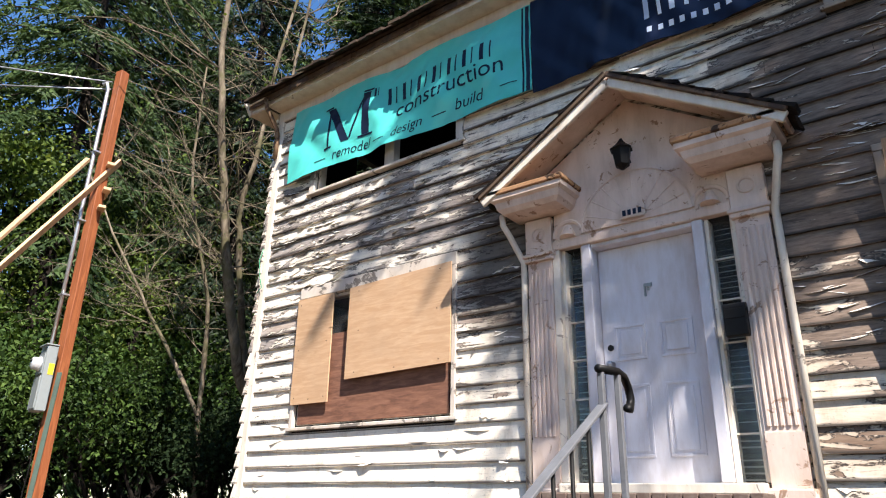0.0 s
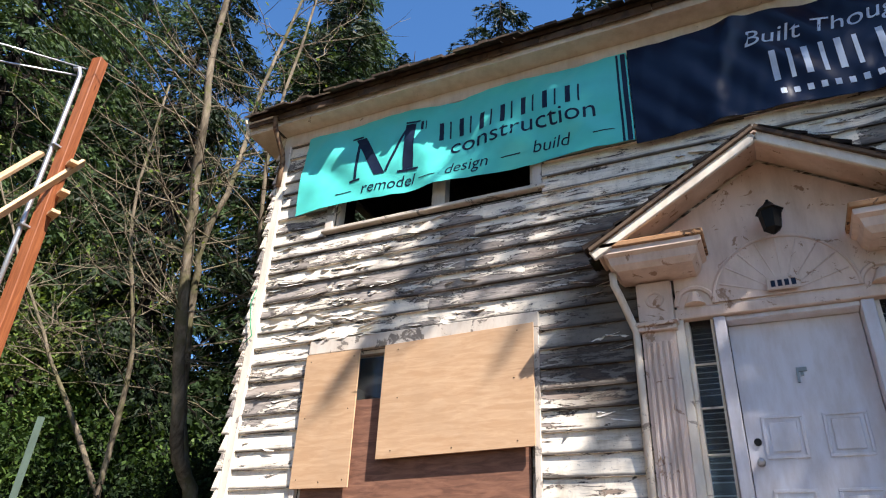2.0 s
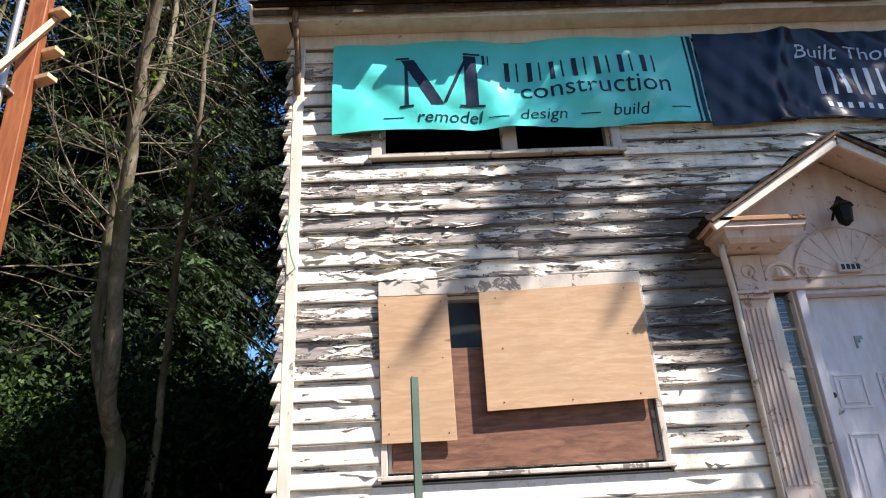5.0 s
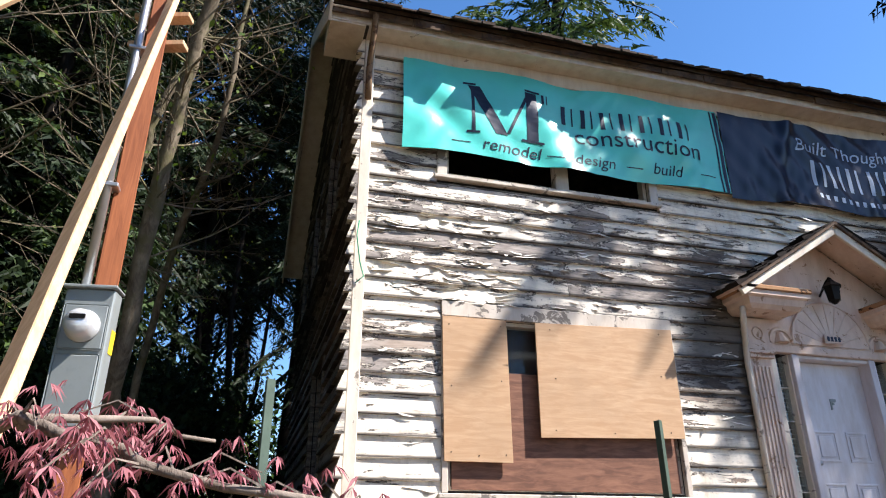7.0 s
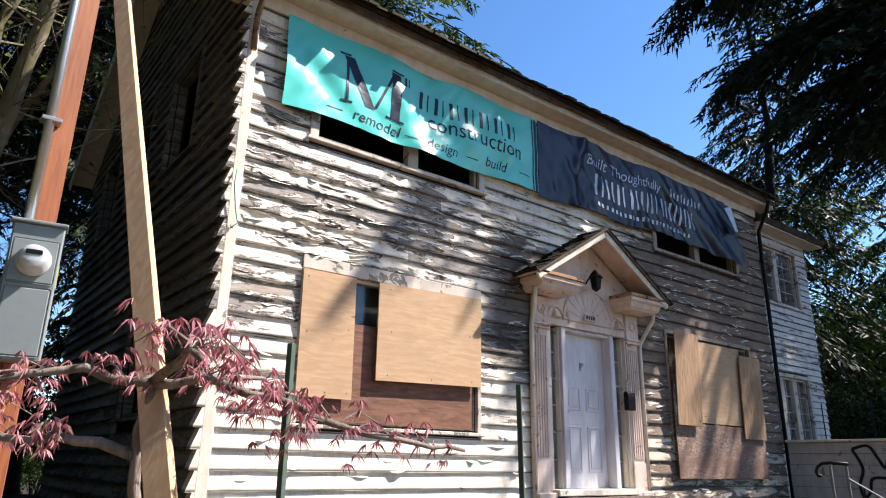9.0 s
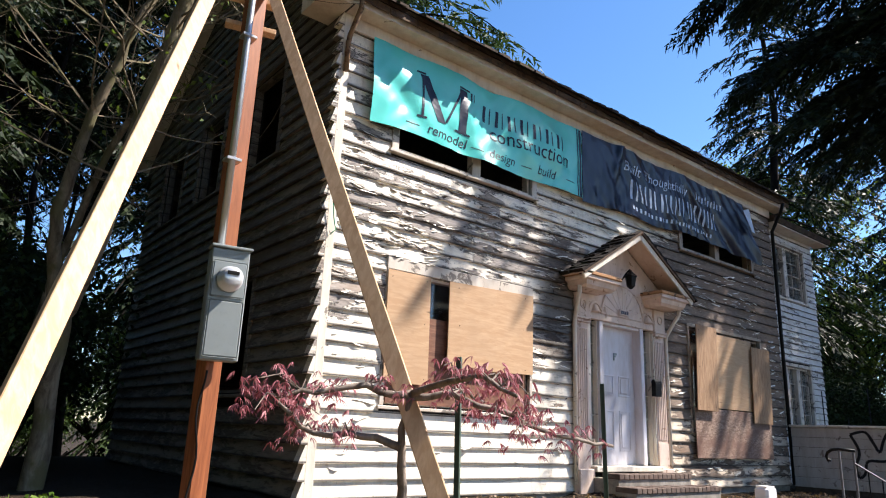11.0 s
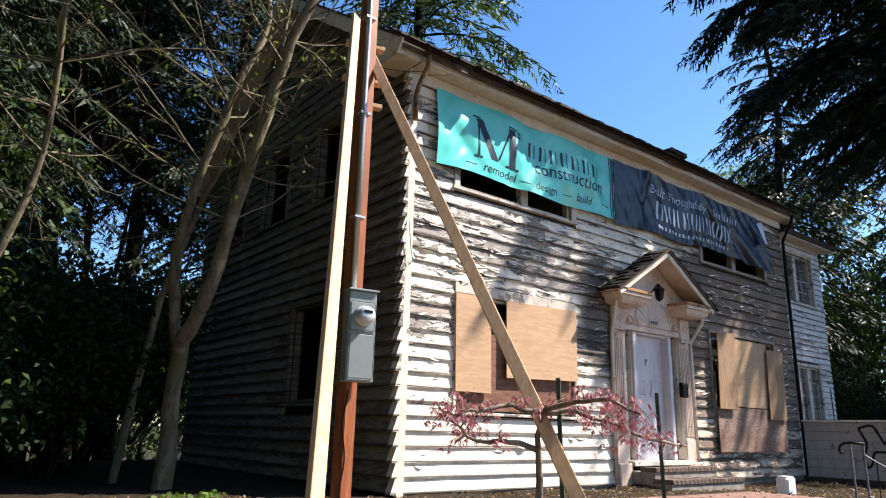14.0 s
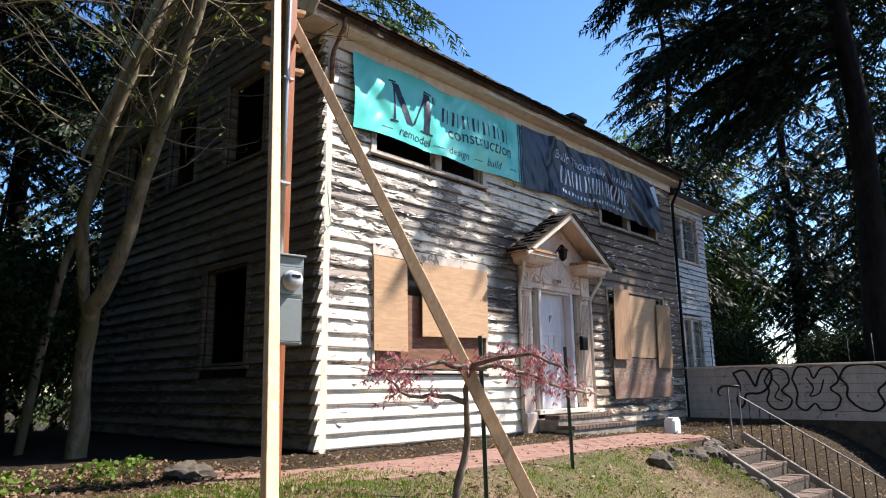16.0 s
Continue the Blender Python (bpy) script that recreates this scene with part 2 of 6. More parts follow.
def brick_mat(name, a, b):
    m = Mat(name, 0.85)
    p = m.pos(jitter=3.0)
    c = m.mix(m.random(), a, b)
    n = m.noise(p, 9, 5, 0.7)
    c = m.mix(m.step(n, 0.45, 0.75), c, (0.2, 0.16, 0.13))
    m.bump(n, 0.5, 0.006)
    return m.done(c)


def osb_mat():
    m = Mat("weathered_strand_board", 0.8)
    p = m.pos((1, 1, 2.2))
    flake = m.voronoi(p, 26, out=1)
    n = m.noise(p, 1.6, 4)
    g = m.sep(flake, 0)
    c = m.mix(g, (0.16, 0.10, 0.075), (0.36, 0.26, 0.2))
    c = m.mix(m.step(n, 0.45, 0.65), c, (0.2, 0.115, 0.085))
    m.bump(g, 0.4, 0.004)
    return m.done(c)


def banner_mat(name, color, rough=0.32, gloss=0.6):
    m = Mat(name, rough, spec=gloss)
    p = m.pos()
    n = m.noise(p, 1.7, 4)
    c = m.mix(m.step(n, 0.4, 0.75), color, tuple(0.86 * v for v in color))
    m.bump(m.math("ADD", m.noise(p, 9, 4), m.math("MULTIPLY", m.noise(p, 300, 1), 0.1)), 0.25, 0.008)
    return m.done(c)


WHITE = (0.85, 0.775, 0.645)
SIDING = siding_mat("peeling_white_siding", 0, WHITE, [(0.0, 0.2), (0.14, 0.24), (0.27, 0.36), (0.42, 0.47), (0.5, 0.53), (0.66, 0.52), (0.74, 0.44), (0.88, 0.3), (1.0, 0.27)], main=True)
# white paint taken far down so the side wall's shade is in its colour
SHADED_SIDING = siding_mat("peeling_shade_toned_siding", 1, (0.27, 0.235, 0.185), [(0.0, 0.5), (0.3, 0.5), (0.5, 0.55), (0.75, 0.62), (1.0, 0.65)], (0.3, 0.24, 0.17))
# white wall boards greyed to put their half shade into the paint
WALLBOARD = paint_mat("half_shaded_weathered_paint", (0.50, 0.48, 0.45), 0.6, (0.22, 0.19, 0.17))
WING_SIDING = siding_mat("grey_white_wing_siding", 0, (0.70, 0.69, 0.67), [(0.0, 0.2), (0.5, 0.3), (1.0, 0.3)], lap=0.125)
TRIM = paint_mat("chipped_white_trim", (0.74, 0.68, 0.58), 0.61, (0.27, 0.23, 0.19))
WINTRIM = paint_mat("weathered_window_trim", (0.62, 0.565, 0.49), 0.55, (0.2, 0.175, 0.15))
OLDTRIM = paint_mat("browned_window_trim", (0.34, 0.28, 0.22), 0.55, (0.12, 0.09, 0.07))
PORCH = paint_mat("cream_porch_paint", (0.70, 0.57, 0.485), 0.60, (0.34, 0.22, 0.15))
ROTWOOD = paint_mat("rusty_rotten_wood", (0.40, 0.23, 0.12), 0.52, (0.06, 0.035, 0.022), 0.85)
SOFFIT = paint_mat("dirty_soffit_paint", (0.72, 0.64, 0.53), 0.66, (0.22, 0.16, 0.11))
FASCIA = paint_mat("rotten_fascia_wood", (0.13, 0.09, 0.062), 0.52, (0.07, 0.05, 0.04), 0.85)
GUTTER = paint_mat("rusty_gutter", (0.26, 0.17, 0.10), 0.52, (0.10, 0.055, 0.035), 0.7)
DOORWHITE = paint_mat("white_door_enamel", (0.66, 0.65, 0.69), 0.78, (0.6, 0.6, 0.6), 0.4)
PLY = lumber_mat("yellow_plywood", (0.57, 0.385, 0.235), (0.47, 0.295, 0.165), (0.8, 1, 5))
PLY_OLD = lumber_mat("red_brown_plywood", (0.27, 0.135, 0.085), (0.14, 0.068, 0.045), (0.9, 1, 5), knots=False)
PLY_DARK = lumber_mat("browned_plywood", (0.42, 0.27, 0.16), (0.24, 0.145, 0.085), (7, 1, 0.8))
OSB = osb_mat()
PINE = lumber_mat("raw_pine_brace", (0.70, 0.48, 0.29), (0.53, 0.33, 0.18), (6, 6, 0.6))
POLE = lumber_mat("red_stained_post", (0.33, 0.115, 0.045), (0.19, 0.06, 0.024), (7, 7, 0.5), 0.5)
TEAL = banner_mat("teal_vinyl", (0.10, 0.66, 0.58), 0.28)
NAVY = banner_mat("navy_vinyl", (0.005, 0.009, 0.028), 0.3, 0.3)
INK = plain_mat("navy_ink", (0.012, 0.02, 0.045), 0.4, vary=0.1, bump=0.02)
PALE = plain_mat("pale_ink", (0.55, 0.63, 0.75), 0.4, vary=0.1, bump=0.02)
DARKMETAL = plain_mat("black_iron", (0.012, 0.012, 0.012), 0.5, 0.4)
GREYMETAL = plain_mat("grey_meter_enamel", (0.27, 0.30, 0.30), 0.42, 0.2, 0.12, 3.0, 0.05)
STEEL = plain_mat("galvanised_pipe", (0.55, 0.56, 0.58), 0.35, 0.8, 0.15)
GLASS = glass_mat()
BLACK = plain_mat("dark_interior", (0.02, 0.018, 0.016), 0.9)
SHINGLE = shingle_mat("mossy_shake", (0.10, 0.07, 0.05), (0.04, 0.028, 0.021), (0.075, 0.065, 0.03))
SHINGLE2 = shingle_mat("brown_porch_shingle", (0.026, 0.017, 0.013), (0.010, 0.007, 0.006), (0.02, 0.022, 0.010))
BRICK = brick_mat("faded_red_paver", (0.20, 0.105, 0.083), (0.245, 0.14, 0.112))
CHIMNEY = brick_mat("sooty_chimney_brick", (0.05, 0.035, 0.03), (0.03, 0.024, 0.02))
STEPBRICK = brick_mat("old_step_brick", (0.13, 0.09, 0.073), (0.09, 0.065, 0.055))
CONCRETE = plain_mat("stained_concrete", (0.33, 0.30, 0.26), 0.9, 0, 0.55, 5, 0.6)
STONE = plain_mat("mossy_stone", (0.10, 0.085, 0.068), 0.95, 0, 0.55, 7, 0.9)
GROUND = ground_mat()
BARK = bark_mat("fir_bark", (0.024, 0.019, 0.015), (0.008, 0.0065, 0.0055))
MAPLEBARK = bark_mat("grey_maple_bark", (0.30, 0.25, 0.21), (0.10, 0.08, 0.065), 12)
PALEBARK = bark_mat("pale_lichen_bark", (0.25, 0.21, 0.15), (0.075, 0.06, 0.043), 9, (0.12, 0.11, 0.06))
# near-black needles, with backlight and house shade put into their tone
FIR_SHADED = leaf_mat("shaded_fir_needles", [(0.007, 0.013, 0.007), (0.015, 0.027, 0.011), (0.036, 0.055, 0.018)], 0.1)
LEAF = leaf_mat("spring_leaves", [(0.04, 0.07, 0.015), (0.11, 0.17, 0.035), (0.26, 0.31, 0.075)], 0.42)
# the same needles lightened for firs standing in the sun
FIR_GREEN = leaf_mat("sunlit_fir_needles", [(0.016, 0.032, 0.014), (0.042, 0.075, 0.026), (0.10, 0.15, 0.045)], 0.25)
IVY = leaf_mat("dark_ivy_leaves", [(0.014, 0.03, 0.008), (0.05, 0.095, 0.02), (0.13, 0.20, 0.045)], 0.3)
# shaded copy of the ivy leaves, the shade held in a near-black green
SHADED_IVY = leaf_mat("shaded_laurel_leaves", [(0.006, 0.014, 0.005), (0.015, 0.03, 0.009), (0.035, 0.06, 0.016)], 0.12, 0.85)
MAPLE = leaf_mat("red_maple_leaves", [(0.18, 0.05, 0.065), (0.38, 0.15, 0.17), (0.55, 0.32, 0.32)], 0.28, glow=(1.0, 0.65, 0.75))
GRASS = leaf_mat("grass_blades", [(0.05, 0.10, 0.015), (0.11, 0.19, 0.025), (0.22, 0.27, 0.07)], 0.4)
LITTER = leaf_mat("dead_leaves", [(0.09, 0.055, 0.035), (0.20, 0.13, 0.08), (0.36, 0.27, 0.18)], 0.25)


# ---- mesh helpers ----
def part(name, bm, material, parent=None, label="", smooth=False):
    me = bpy.data.meshes.new(name)
    bmesh.ops.recalc_face_normals(bm, faces=bm.faces[:])
    bm.to_mesh(me)
    bm.free()
    me.materials.append(material)
    if smooth:
        me.shade_smooth()
    ob = new(name, me)
    if parent is not None:
        ob.parent = parent
    if label:
        ob["label"] = label
    return ob


def raw(name, verts, faces, material, parent=None, label="", smooth=False):
    me = bpy.data.meshes.new(name)
    me.from_pydata(verts, [], faces)
    me.materials.append(material)
    if smooth:
        me.shade_smooth()
    ob = new(name, me)
    if parent is not None:
        ob.parent = parent
    if label:
        ob["label"] = label
    return ob


def thing(name, label, category, group="", kind=""):
    return tagged(new(name), label, category, group, kind)


def box(bm, x0, x1, y0, y1, z0, z1, m=None, bevel=0.0):
    m = m or Matrix()
    vs = [bm.verts.new(m @ Vector((x, y, z))) for x in (x0, x1) for y in (y0, y1) for z in (z0, z1)]
    fs = [bm.faces.new([vs[i] for i in f]) for f in ((0, 1, 3, 2), (4, 6, 7, 5), (0, 4, 5, 1), (2, 3, 7, 6), (0, 2, 6, 4), (1, 5, 7, 3))]
    if bevel:
        es = list({e for f in fs for e in f.edges})
        bmesh.ops.bevel(bm, geom=es, offset=bevel, segments=1, affect="EDGES")
    return bm


def boxes(*bs, bevel=0.0):
    bm = bmesh.new()
    for b in bs:
        box(bm, *b, bevel=bevel)
    return bm


def tube(bm, pts, radii, sides=8, cap=True):
    """A round tube along pts, with a radius at each."""
    pts = [Vector(p) for p in pts]
    if not hasattr(radii, "__len__"):
        radii = [radii] * len(pts)
    rings, side = [], None
    for i, p in enumerate(pts):
        d = (pts[min(i + 1, len(pts) - 1)] - pts[max(i - 1, 0)]).normalized()
        if side is None:
            side = d.orthogonal().normalized()
        side = (side - d * side.dot(d)).normalized()
        up = d.cross(side)
        rings.append([bm.verts.new(p + radii[i] * (math.cos(a) * side + math.sin(a) * up)) for a in (2 * math.pi * k / sides for k in range(sides))])
    for a, b in zip(rings, rings[1:]):
        for k in range(sides):
            bm.faces.new((a[k], a[(k + 1) % sides], b[(k + 1) % sides], b[k]))
    if cap:
        bm.faces.new(rings[0][::-1]), bm.faces.new(rings[-1])
    return bm


def beam(bm, a, b, w, d, side=(1, 0, 0), bevel=0.004):
    """A squared timber from a to b, w along side and d across it."""
    a, b, s = Vector(a), Vector(b), Vector(side)
    ax = (b - a).normalized()
    s = (s - ax * s.dot(ax)).normalized()
    u = ax.cross(s)
    m = Matrix((s, u, ax)).transposed().to_4x4()
    m.translation = a
    return box(bm, -w / 2, w / 2, -d / 2, d / 2, 0, (b - a).length, m, bevel)


def cells(bm, us, vs, holes, at, lo, hi):
    """A wall of thickness lo..hi with rectangular holes; at(u, v, w) gives the place."""
    us = sorted({*us, *(h[0] for h in holes), *(h[1] for h in holes)})
    vs = sorted({*vs, *(h[2] for h in holes), *(h[3] for h in holes)})
    solid = lambda i, j: 0 <= i < len(us) - 1 and 0 <= j < len(vs) - 1 and not any(h[0] < (us[i] + us[i + 1]) / 2 < h[1] and h[2] < (vs[j] + vs[j + 1]) / 2 < h[3] for h in holes)
    made = {}

    def v(i, j, w):
        if (i, j, w) not in made:
            made[i, j, w] = bm.verts.new(at(us[i], vs[j], w))
        return made[i, j, w]

    for i in range(len(us) - 1):
        for j in range(len(vs) - 1):
            if not solid(i, j):
                continue
            for w in (lo, hi):
                bm.faces.new((v(i, j, w), v(i + 1, j, w), v(i + 1, j + 1, w), v(i, j + 1, w)))
            for (di, dj), (p, q) in (((-1, 0), ((0, 0), (0, 1))), ((1, 0), ((1, 0), (1, 1))), ((0, -1), ((0, 0), (1, 0))), ((0, 1), ((0, 1), (1, 1)))):
                if not solid(i + di, j + dj):
                    bm.faces.new((v(i + p[0], j + p[1], lo), v(i + q[0], j + q[1], lo), v(i + q[0], j + q[1], hi), v(i + p[0], j + p[1], hi)))
    return bm


rng = random.Random(7)
# ---- ground ----
def smooth(a, b, v):
    t = min(1.0, max(0.0, (v - a) / (b - a)))
    return t * t * (3 - 2 * t)


def height(x, y):
    """Street side low, a bank up to the level strip along the house, falling away behind it."""
    base = 0.02 + 0.55 * min(1.15, max(-0.3, -x / 12))
    z = base + (1.37 - base) * smooth(-0.1, 2.9, y)
    if -3.2 < x < -0.7:
        z -= 0.2 * smooth(-3.2, -2.7, x) * smooth(-0.7, -1.2, x) * smooth(2.75, 2.4, y)
    z -= 0.05 * smooth(-2.0, -1.2, x) * smooth(1.5, 3.0, y)
    z -= 0.10 * max(0.0, y - 14) * (1 - smooth(60, 140, y)) + 4.5 * smooth(60, 140, y)
    level = smooth(2.6, 2.9, y) * smooth(4.4, 4.1, y) * smooth(-9.6, -9.2, x) * smooth(-1.5, -1.9, x)
    near = (1 - 0.9 * level) * math.exp(-((x + 5) ** 2 + (y - 3) ** 2) / 300)
    return z + near * (0.05 * noise.noise(Vector((x * 1.3, y * 1.3, 0))) + 0.025 * noise.noise(Vector((x * 5, y * 5, 3))))


def axis_steps(lo, hi, step, far):
    out = [lo + step * i for i in range(int(round((hi - lo) / step)) + 1)]
    d, a, b = step, out[0], out[-1]
    left, right = [], []
    while b < far:
        d *= 1.35
        b, a = b + d, a - d
        right.append(b), left.append(a)
    return left[::-1] + out + right


gx, gy = axis_steps(-15, 6, 0.18, 900), axis_steps(-3, 8, 0.16, 900)
raw("ground", [(x, y, height(x, y)) for y in gy for x in gx], [(j * len(gx) + i, j * len(gx) + i + 1, (j + 1) * len(gx) + i + 1, (j + 1) * len(gx) + i) for j in range(len(gy) - 1) for i in range(len(gx) - 1)], GROUND, smooth=True)
tagged(bpy.data.objects["ground"], "sloping bank of bare soil, leaf litter and patchy grass", "ground", kind="structure")

# ---- the house ----
FY, LX, RX, TOP, BASE = 5.25, -7.03, 3.03, 6.74, 1.40
house = thing("house", "derelict two-storey house with peeling white clapboards and boarded windows", "house")
LAP = 0.172
FRONT_HOLES = [(-6.15, -3.92, 2.36, 3.84), (-6.15, -3.9, 5.30, 6.55), (-2.72, -1.2, 1.70, 3.74), (-0.15, 2.2, 2.3, 3.95), (-0.2, 2.12, 5.30, 6.55)]
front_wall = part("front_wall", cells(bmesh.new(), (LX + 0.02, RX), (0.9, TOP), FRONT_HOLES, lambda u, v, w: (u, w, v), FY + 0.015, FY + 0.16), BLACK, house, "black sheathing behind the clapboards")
SIDE_HOLES = [(6.87, 8.04, 2.45, 3.85), (6.63, 7.65, 5.43, 6.72), (8.64, 9.55, 5.43, 6.72), (10.4, 11.4, 5.43, 6.72)]
side_wall = part("side_wall", cells(bmesh.new(), (FY + 0.16, 12.4), (0.9, TOP), SIDE_HOLES, lambda u, v, w: (w, u, v), LX + 0.02, LX + 0.16), BLACK, house, "dark sheathing behind the side clapboards")
part("back_wall", boxes((LX + 0.16, RX, 12.25, 12.4, 0.9, TOP)), SHADED_SIDING, house)
part("end_wall", boxes((RX - 0.14, RX, FY + 0.16, 12.25, 0.9, TOP)), SHADED_SIDING, house)
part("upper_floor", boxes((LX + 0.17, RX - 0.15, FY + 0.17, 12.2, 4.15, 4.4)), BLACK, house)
part("foundation", boxes((LX + 0.03, RX - 0.02, FY + 0.003, FY + 0.12, 0.9, BASE + 0.02), (LX + 0.03, LX + 0.12, FY + 0.12, 12.3, 0.9, BASE + 0.02)), CONCRETE, house)


def clapboard(parent, mat, along, a, b, z, plane, out, lap, thick=0.034, lip=0.0):
    """One board from a to b, thick at its lower edge and tucked under the next above; slightly bowed and chipped."""
    n = max(1, int((b - a) / 0.35))
    vs, fs = [], []
    bow, tilt = rng.uniform(-0.004, 0.004), rng.uniform(-0.004, 0.004)
    for i in range(n + 1):
        s = a + (b - a) * i / n
        dz = bow * math.sin(math.pi * i / n) + tilt * (i / n - 0.5) + rng.uniform(-0.0025, 0.0025)
        dt = rng.uniform(-0.003, 0.004)
        for off, zz in ((0.012, z + dz), (-thick - dt, z + dz), (-thick - dt, z + 0.012 + dz), (-0.005, z + lap + 0.02), (0.012, z + lap + 0.02)):
            w = plane + out * off
            vs.append((s, w, zz) if along == 0 else (w, s, zz))
        if i:
            for k in range(5):
                p, q = (i - 1) * 5 + k, (i - 1) * 5 + (k + 1) % 5
                fs.append((p, q, q + 5, p + 5))
    fs += [(0, 1, 2, 3, 4), tuple(5 * n + k for k in (4, 3, 2, 1, 0))]
    return raw("clapboard", vs, fs, mat, parent)


def clad(parent, mat, along, a, b, z0, z1, plane, out, holes, lap, joint=3.3, top=None, thick=0.034):
    z = z0
    while z < z1 - 0.02:
        lo, hi = (a, b) if top is None else top(z, a, b)
        runs = [(lo, hi)]
        for h in holes:
            if h[2] < z + lap * 0.55 and h[3] > z + lap * 0.45:
                runs = [r for p, q in runs for r in ((p, min(q, h[0])), (max(p, h[1]), q)) if r[1] - r[0] > 0.03]
        for p, q in runs:
            while q - p > joint * 1.3:
                c = p + joint * rng.uniform(0.6, 1.15)
                clapboard(parent, mat, along, p, c - 0.003, z, plane, out, lap, thick)
                p = c
            clapboard(parent, mat, along, p, q, z, plane, out, lap, thick)
        z += lap


def grown(h, d):
    return (h[0] - d, h[1] + d, h[2] - d, h[3] + d)


# ---- windows and boards ----
def window(x0, x1, z0, z1, w, along, out, glass, mull=(), trim=WINTRIM, label="", case=0.1, bars=0, head=None):
    """A window in the wall: casings, sill, stops, mullions, and panes where they are left."""
    P = lambda a, b, c, d, e, f: (a, b, c, d, e, f) if along == 0 else (c, d, a, b, e, f)
    Y = lambda p, q: (min(w + out * p, w + out * q), max(w + out * p, w + out * q))
    win = part("window", boxes(P(x0, x0 + 0.035, *Y(0.02, 0.12), z0, z1), P(x1 - 0.035, x1, *Y(0.02, 0.12), z0, z1), P(x0 + 0.035, x1 - 0.035, *Y(0.02, 0.12), z1 - 0.035, z1), P(x0 + 0.035, x1 - 0.035, *Y(0.02, 0.12), z0, z0 + 0.035)), trim, house, label)
    part("casing", boxes(P(x0 - case, x0 - 0.001, *Y(-0.042, 0.012), z0 - 0.02, z1 + 0.001), bevel=0.005), trim, win)
    part("casing", boxes(P(x1 + 0.001, x1 + case, *Y(-0.042, 0.012), z0 - 0.02, z1 + 0.001), bevel=0.005), trim, win)
    part("head_casing", boxes(P(x0 - case, x1 + case, *Y(-0.044, 0.012), z1 + 0.002, z1 + (head or case)), bevel=0.005), trim, win)
    part("sill", boxes(P(x0 - case - 0.03, x1 + case + 0.03, *Y(-0.062, 0.1), z0 - 0.06, z0 - 0.022), bevel=0.006), trim, win)
    edges = [x0 + 0.036] + [v for m in mull for v in (m - 0.075, m + 0.075)] + [x1 - 0.036]
    for m in mull:
        part("mullion", boxes(P(m - 0.075, m + 0.075, *Y(-0.012, 0.1), z0 - 0.019, z1 - 0.036), bevel=0.006), trim, win)
    if glass:
        for a, b in zip(edges[::2], edges[1::2]):
            ob = part("pane", boxes(P(a + 0.002, b - 0.002, *Y(0.07, 0.078), z0 + 0.037, z1 - 0.037)), GLASS, win)
            ob.visible_shadow = False
            for k in range(bars):
                zz = z0 + 0.036 + (z1 - z0 - 0.07) * (k + 1) / (bars + 1)
                part("glazing_bar", boxes(P(a, b, *Y(0.05, 0.068), zz - 0.007, zz + 0.007)), trim, win)
            if bars:
                c = (a + b) / 2
                part("glazing_bar", boxes(P(c - 0.007, c + 0.007, *Y(0.048, 0.068), z0 + 0.036, z1 - 0.036)), trim, win)
    return win


window(*FRONT_HOLES[0], FY, 0, 1, True, (), label="boarded lower window with chipped white casing", case=0.055, head=0.142)
window(*FRONT_HOLES[1], FY, 0, 1, False, (-4.9,), label="empty upper window with a flaking white post")
window(*FRONT_HOLES[3], FY, 0, 1, True, (1.02,), OLDTRIM, "boarded lower window in charred siding", 0.06)
window(*FRONT_HOLES[4], FY, 0, 1, False, (0.95,), OLDTRIM, "empty upper window half hidden by a banner")
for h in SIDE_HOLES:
    window(*h, LX, 1, 1, False, (), SHADED_SIDING, "open side window with no glass")


def sheet(name, mat, x0, x1, z0, z1, y, label, lean=0.0, group="", nails=True, skew=0.0):
    bm = boxes((x0, x1, y, y + 0.016, z0, z1), bevel=0.002)
    for v in bm.verts:
        v.co.z += skew * (v.co.x - x0)
        v.co.x += lean * (v.co.z - z0)
    ob = tagged(part(name, bm, mat), label, "plywood board", group)
    if nails:
        for a, b in ((0.1, 0.06), (0.9, 0.05), (0.12, 0.5), (0.88, 0.55), (0.1, 0.94), (0.9, 0.95), (0.5, 0.04)):
            p = (x0 + a * (x1 - x0) + lean * b * (z1 - z0), y - 0.003, z0 + b * (z1 - z0) + skew * a * (x1 - x0))
            bmn = bmesh.new()
            tube(bmn, (p, (p[0], y + 0.001, p[2])), 0.006, 6)
            part("screw", bmn, DARKMETAL, ob)
    return ob


sheet("plywood_board", PLY, -6.19, -5.585, 2.585, 3.83, 5.185, "narrow yellow plywood board screwed over the lower window", -0.012, "boards over the windows")
sheet("plywood_board", PLY, -5.325, -3.9, 2.80, 3.83, 5.17, "wide yellow plywood board screwed over the lower window", 0.0, "boards over the windows", skew=0.028)
sheet("plywood_board", PLY_OLD, -6.11, -3.96, 2.37, 3.36, 5.245, "red-brown plywood sheet set inside the lower window", 0.0, "boards over the windows", False)
sheet("plywood_board", PLY_DARK, -0.22, 0.40, 2.60, 3.98, 5.085, "browned narrow plywood board leaning over the far window", 0.06, "boards over the windows")
sheet("plywood_board", PLY, 0.36, 1.78, 2.66, 3.90, 5.165, "sunlit pale plywood board over the far window", 0.0, "boards over the windows")
sheet("plywood_board", PLY_DARK, 1.62, 2.28, 2.46, 3.80, 5.115, "browned narrow plywood board with a splintered edge", 0.05, "boards over the windows")
sheet("strand_board", OSB, -0.18, 2.3, 1.86, 2.64, 5.158, "weathered brown strand board below the plywood", 0.0, "boards over the windows", False)

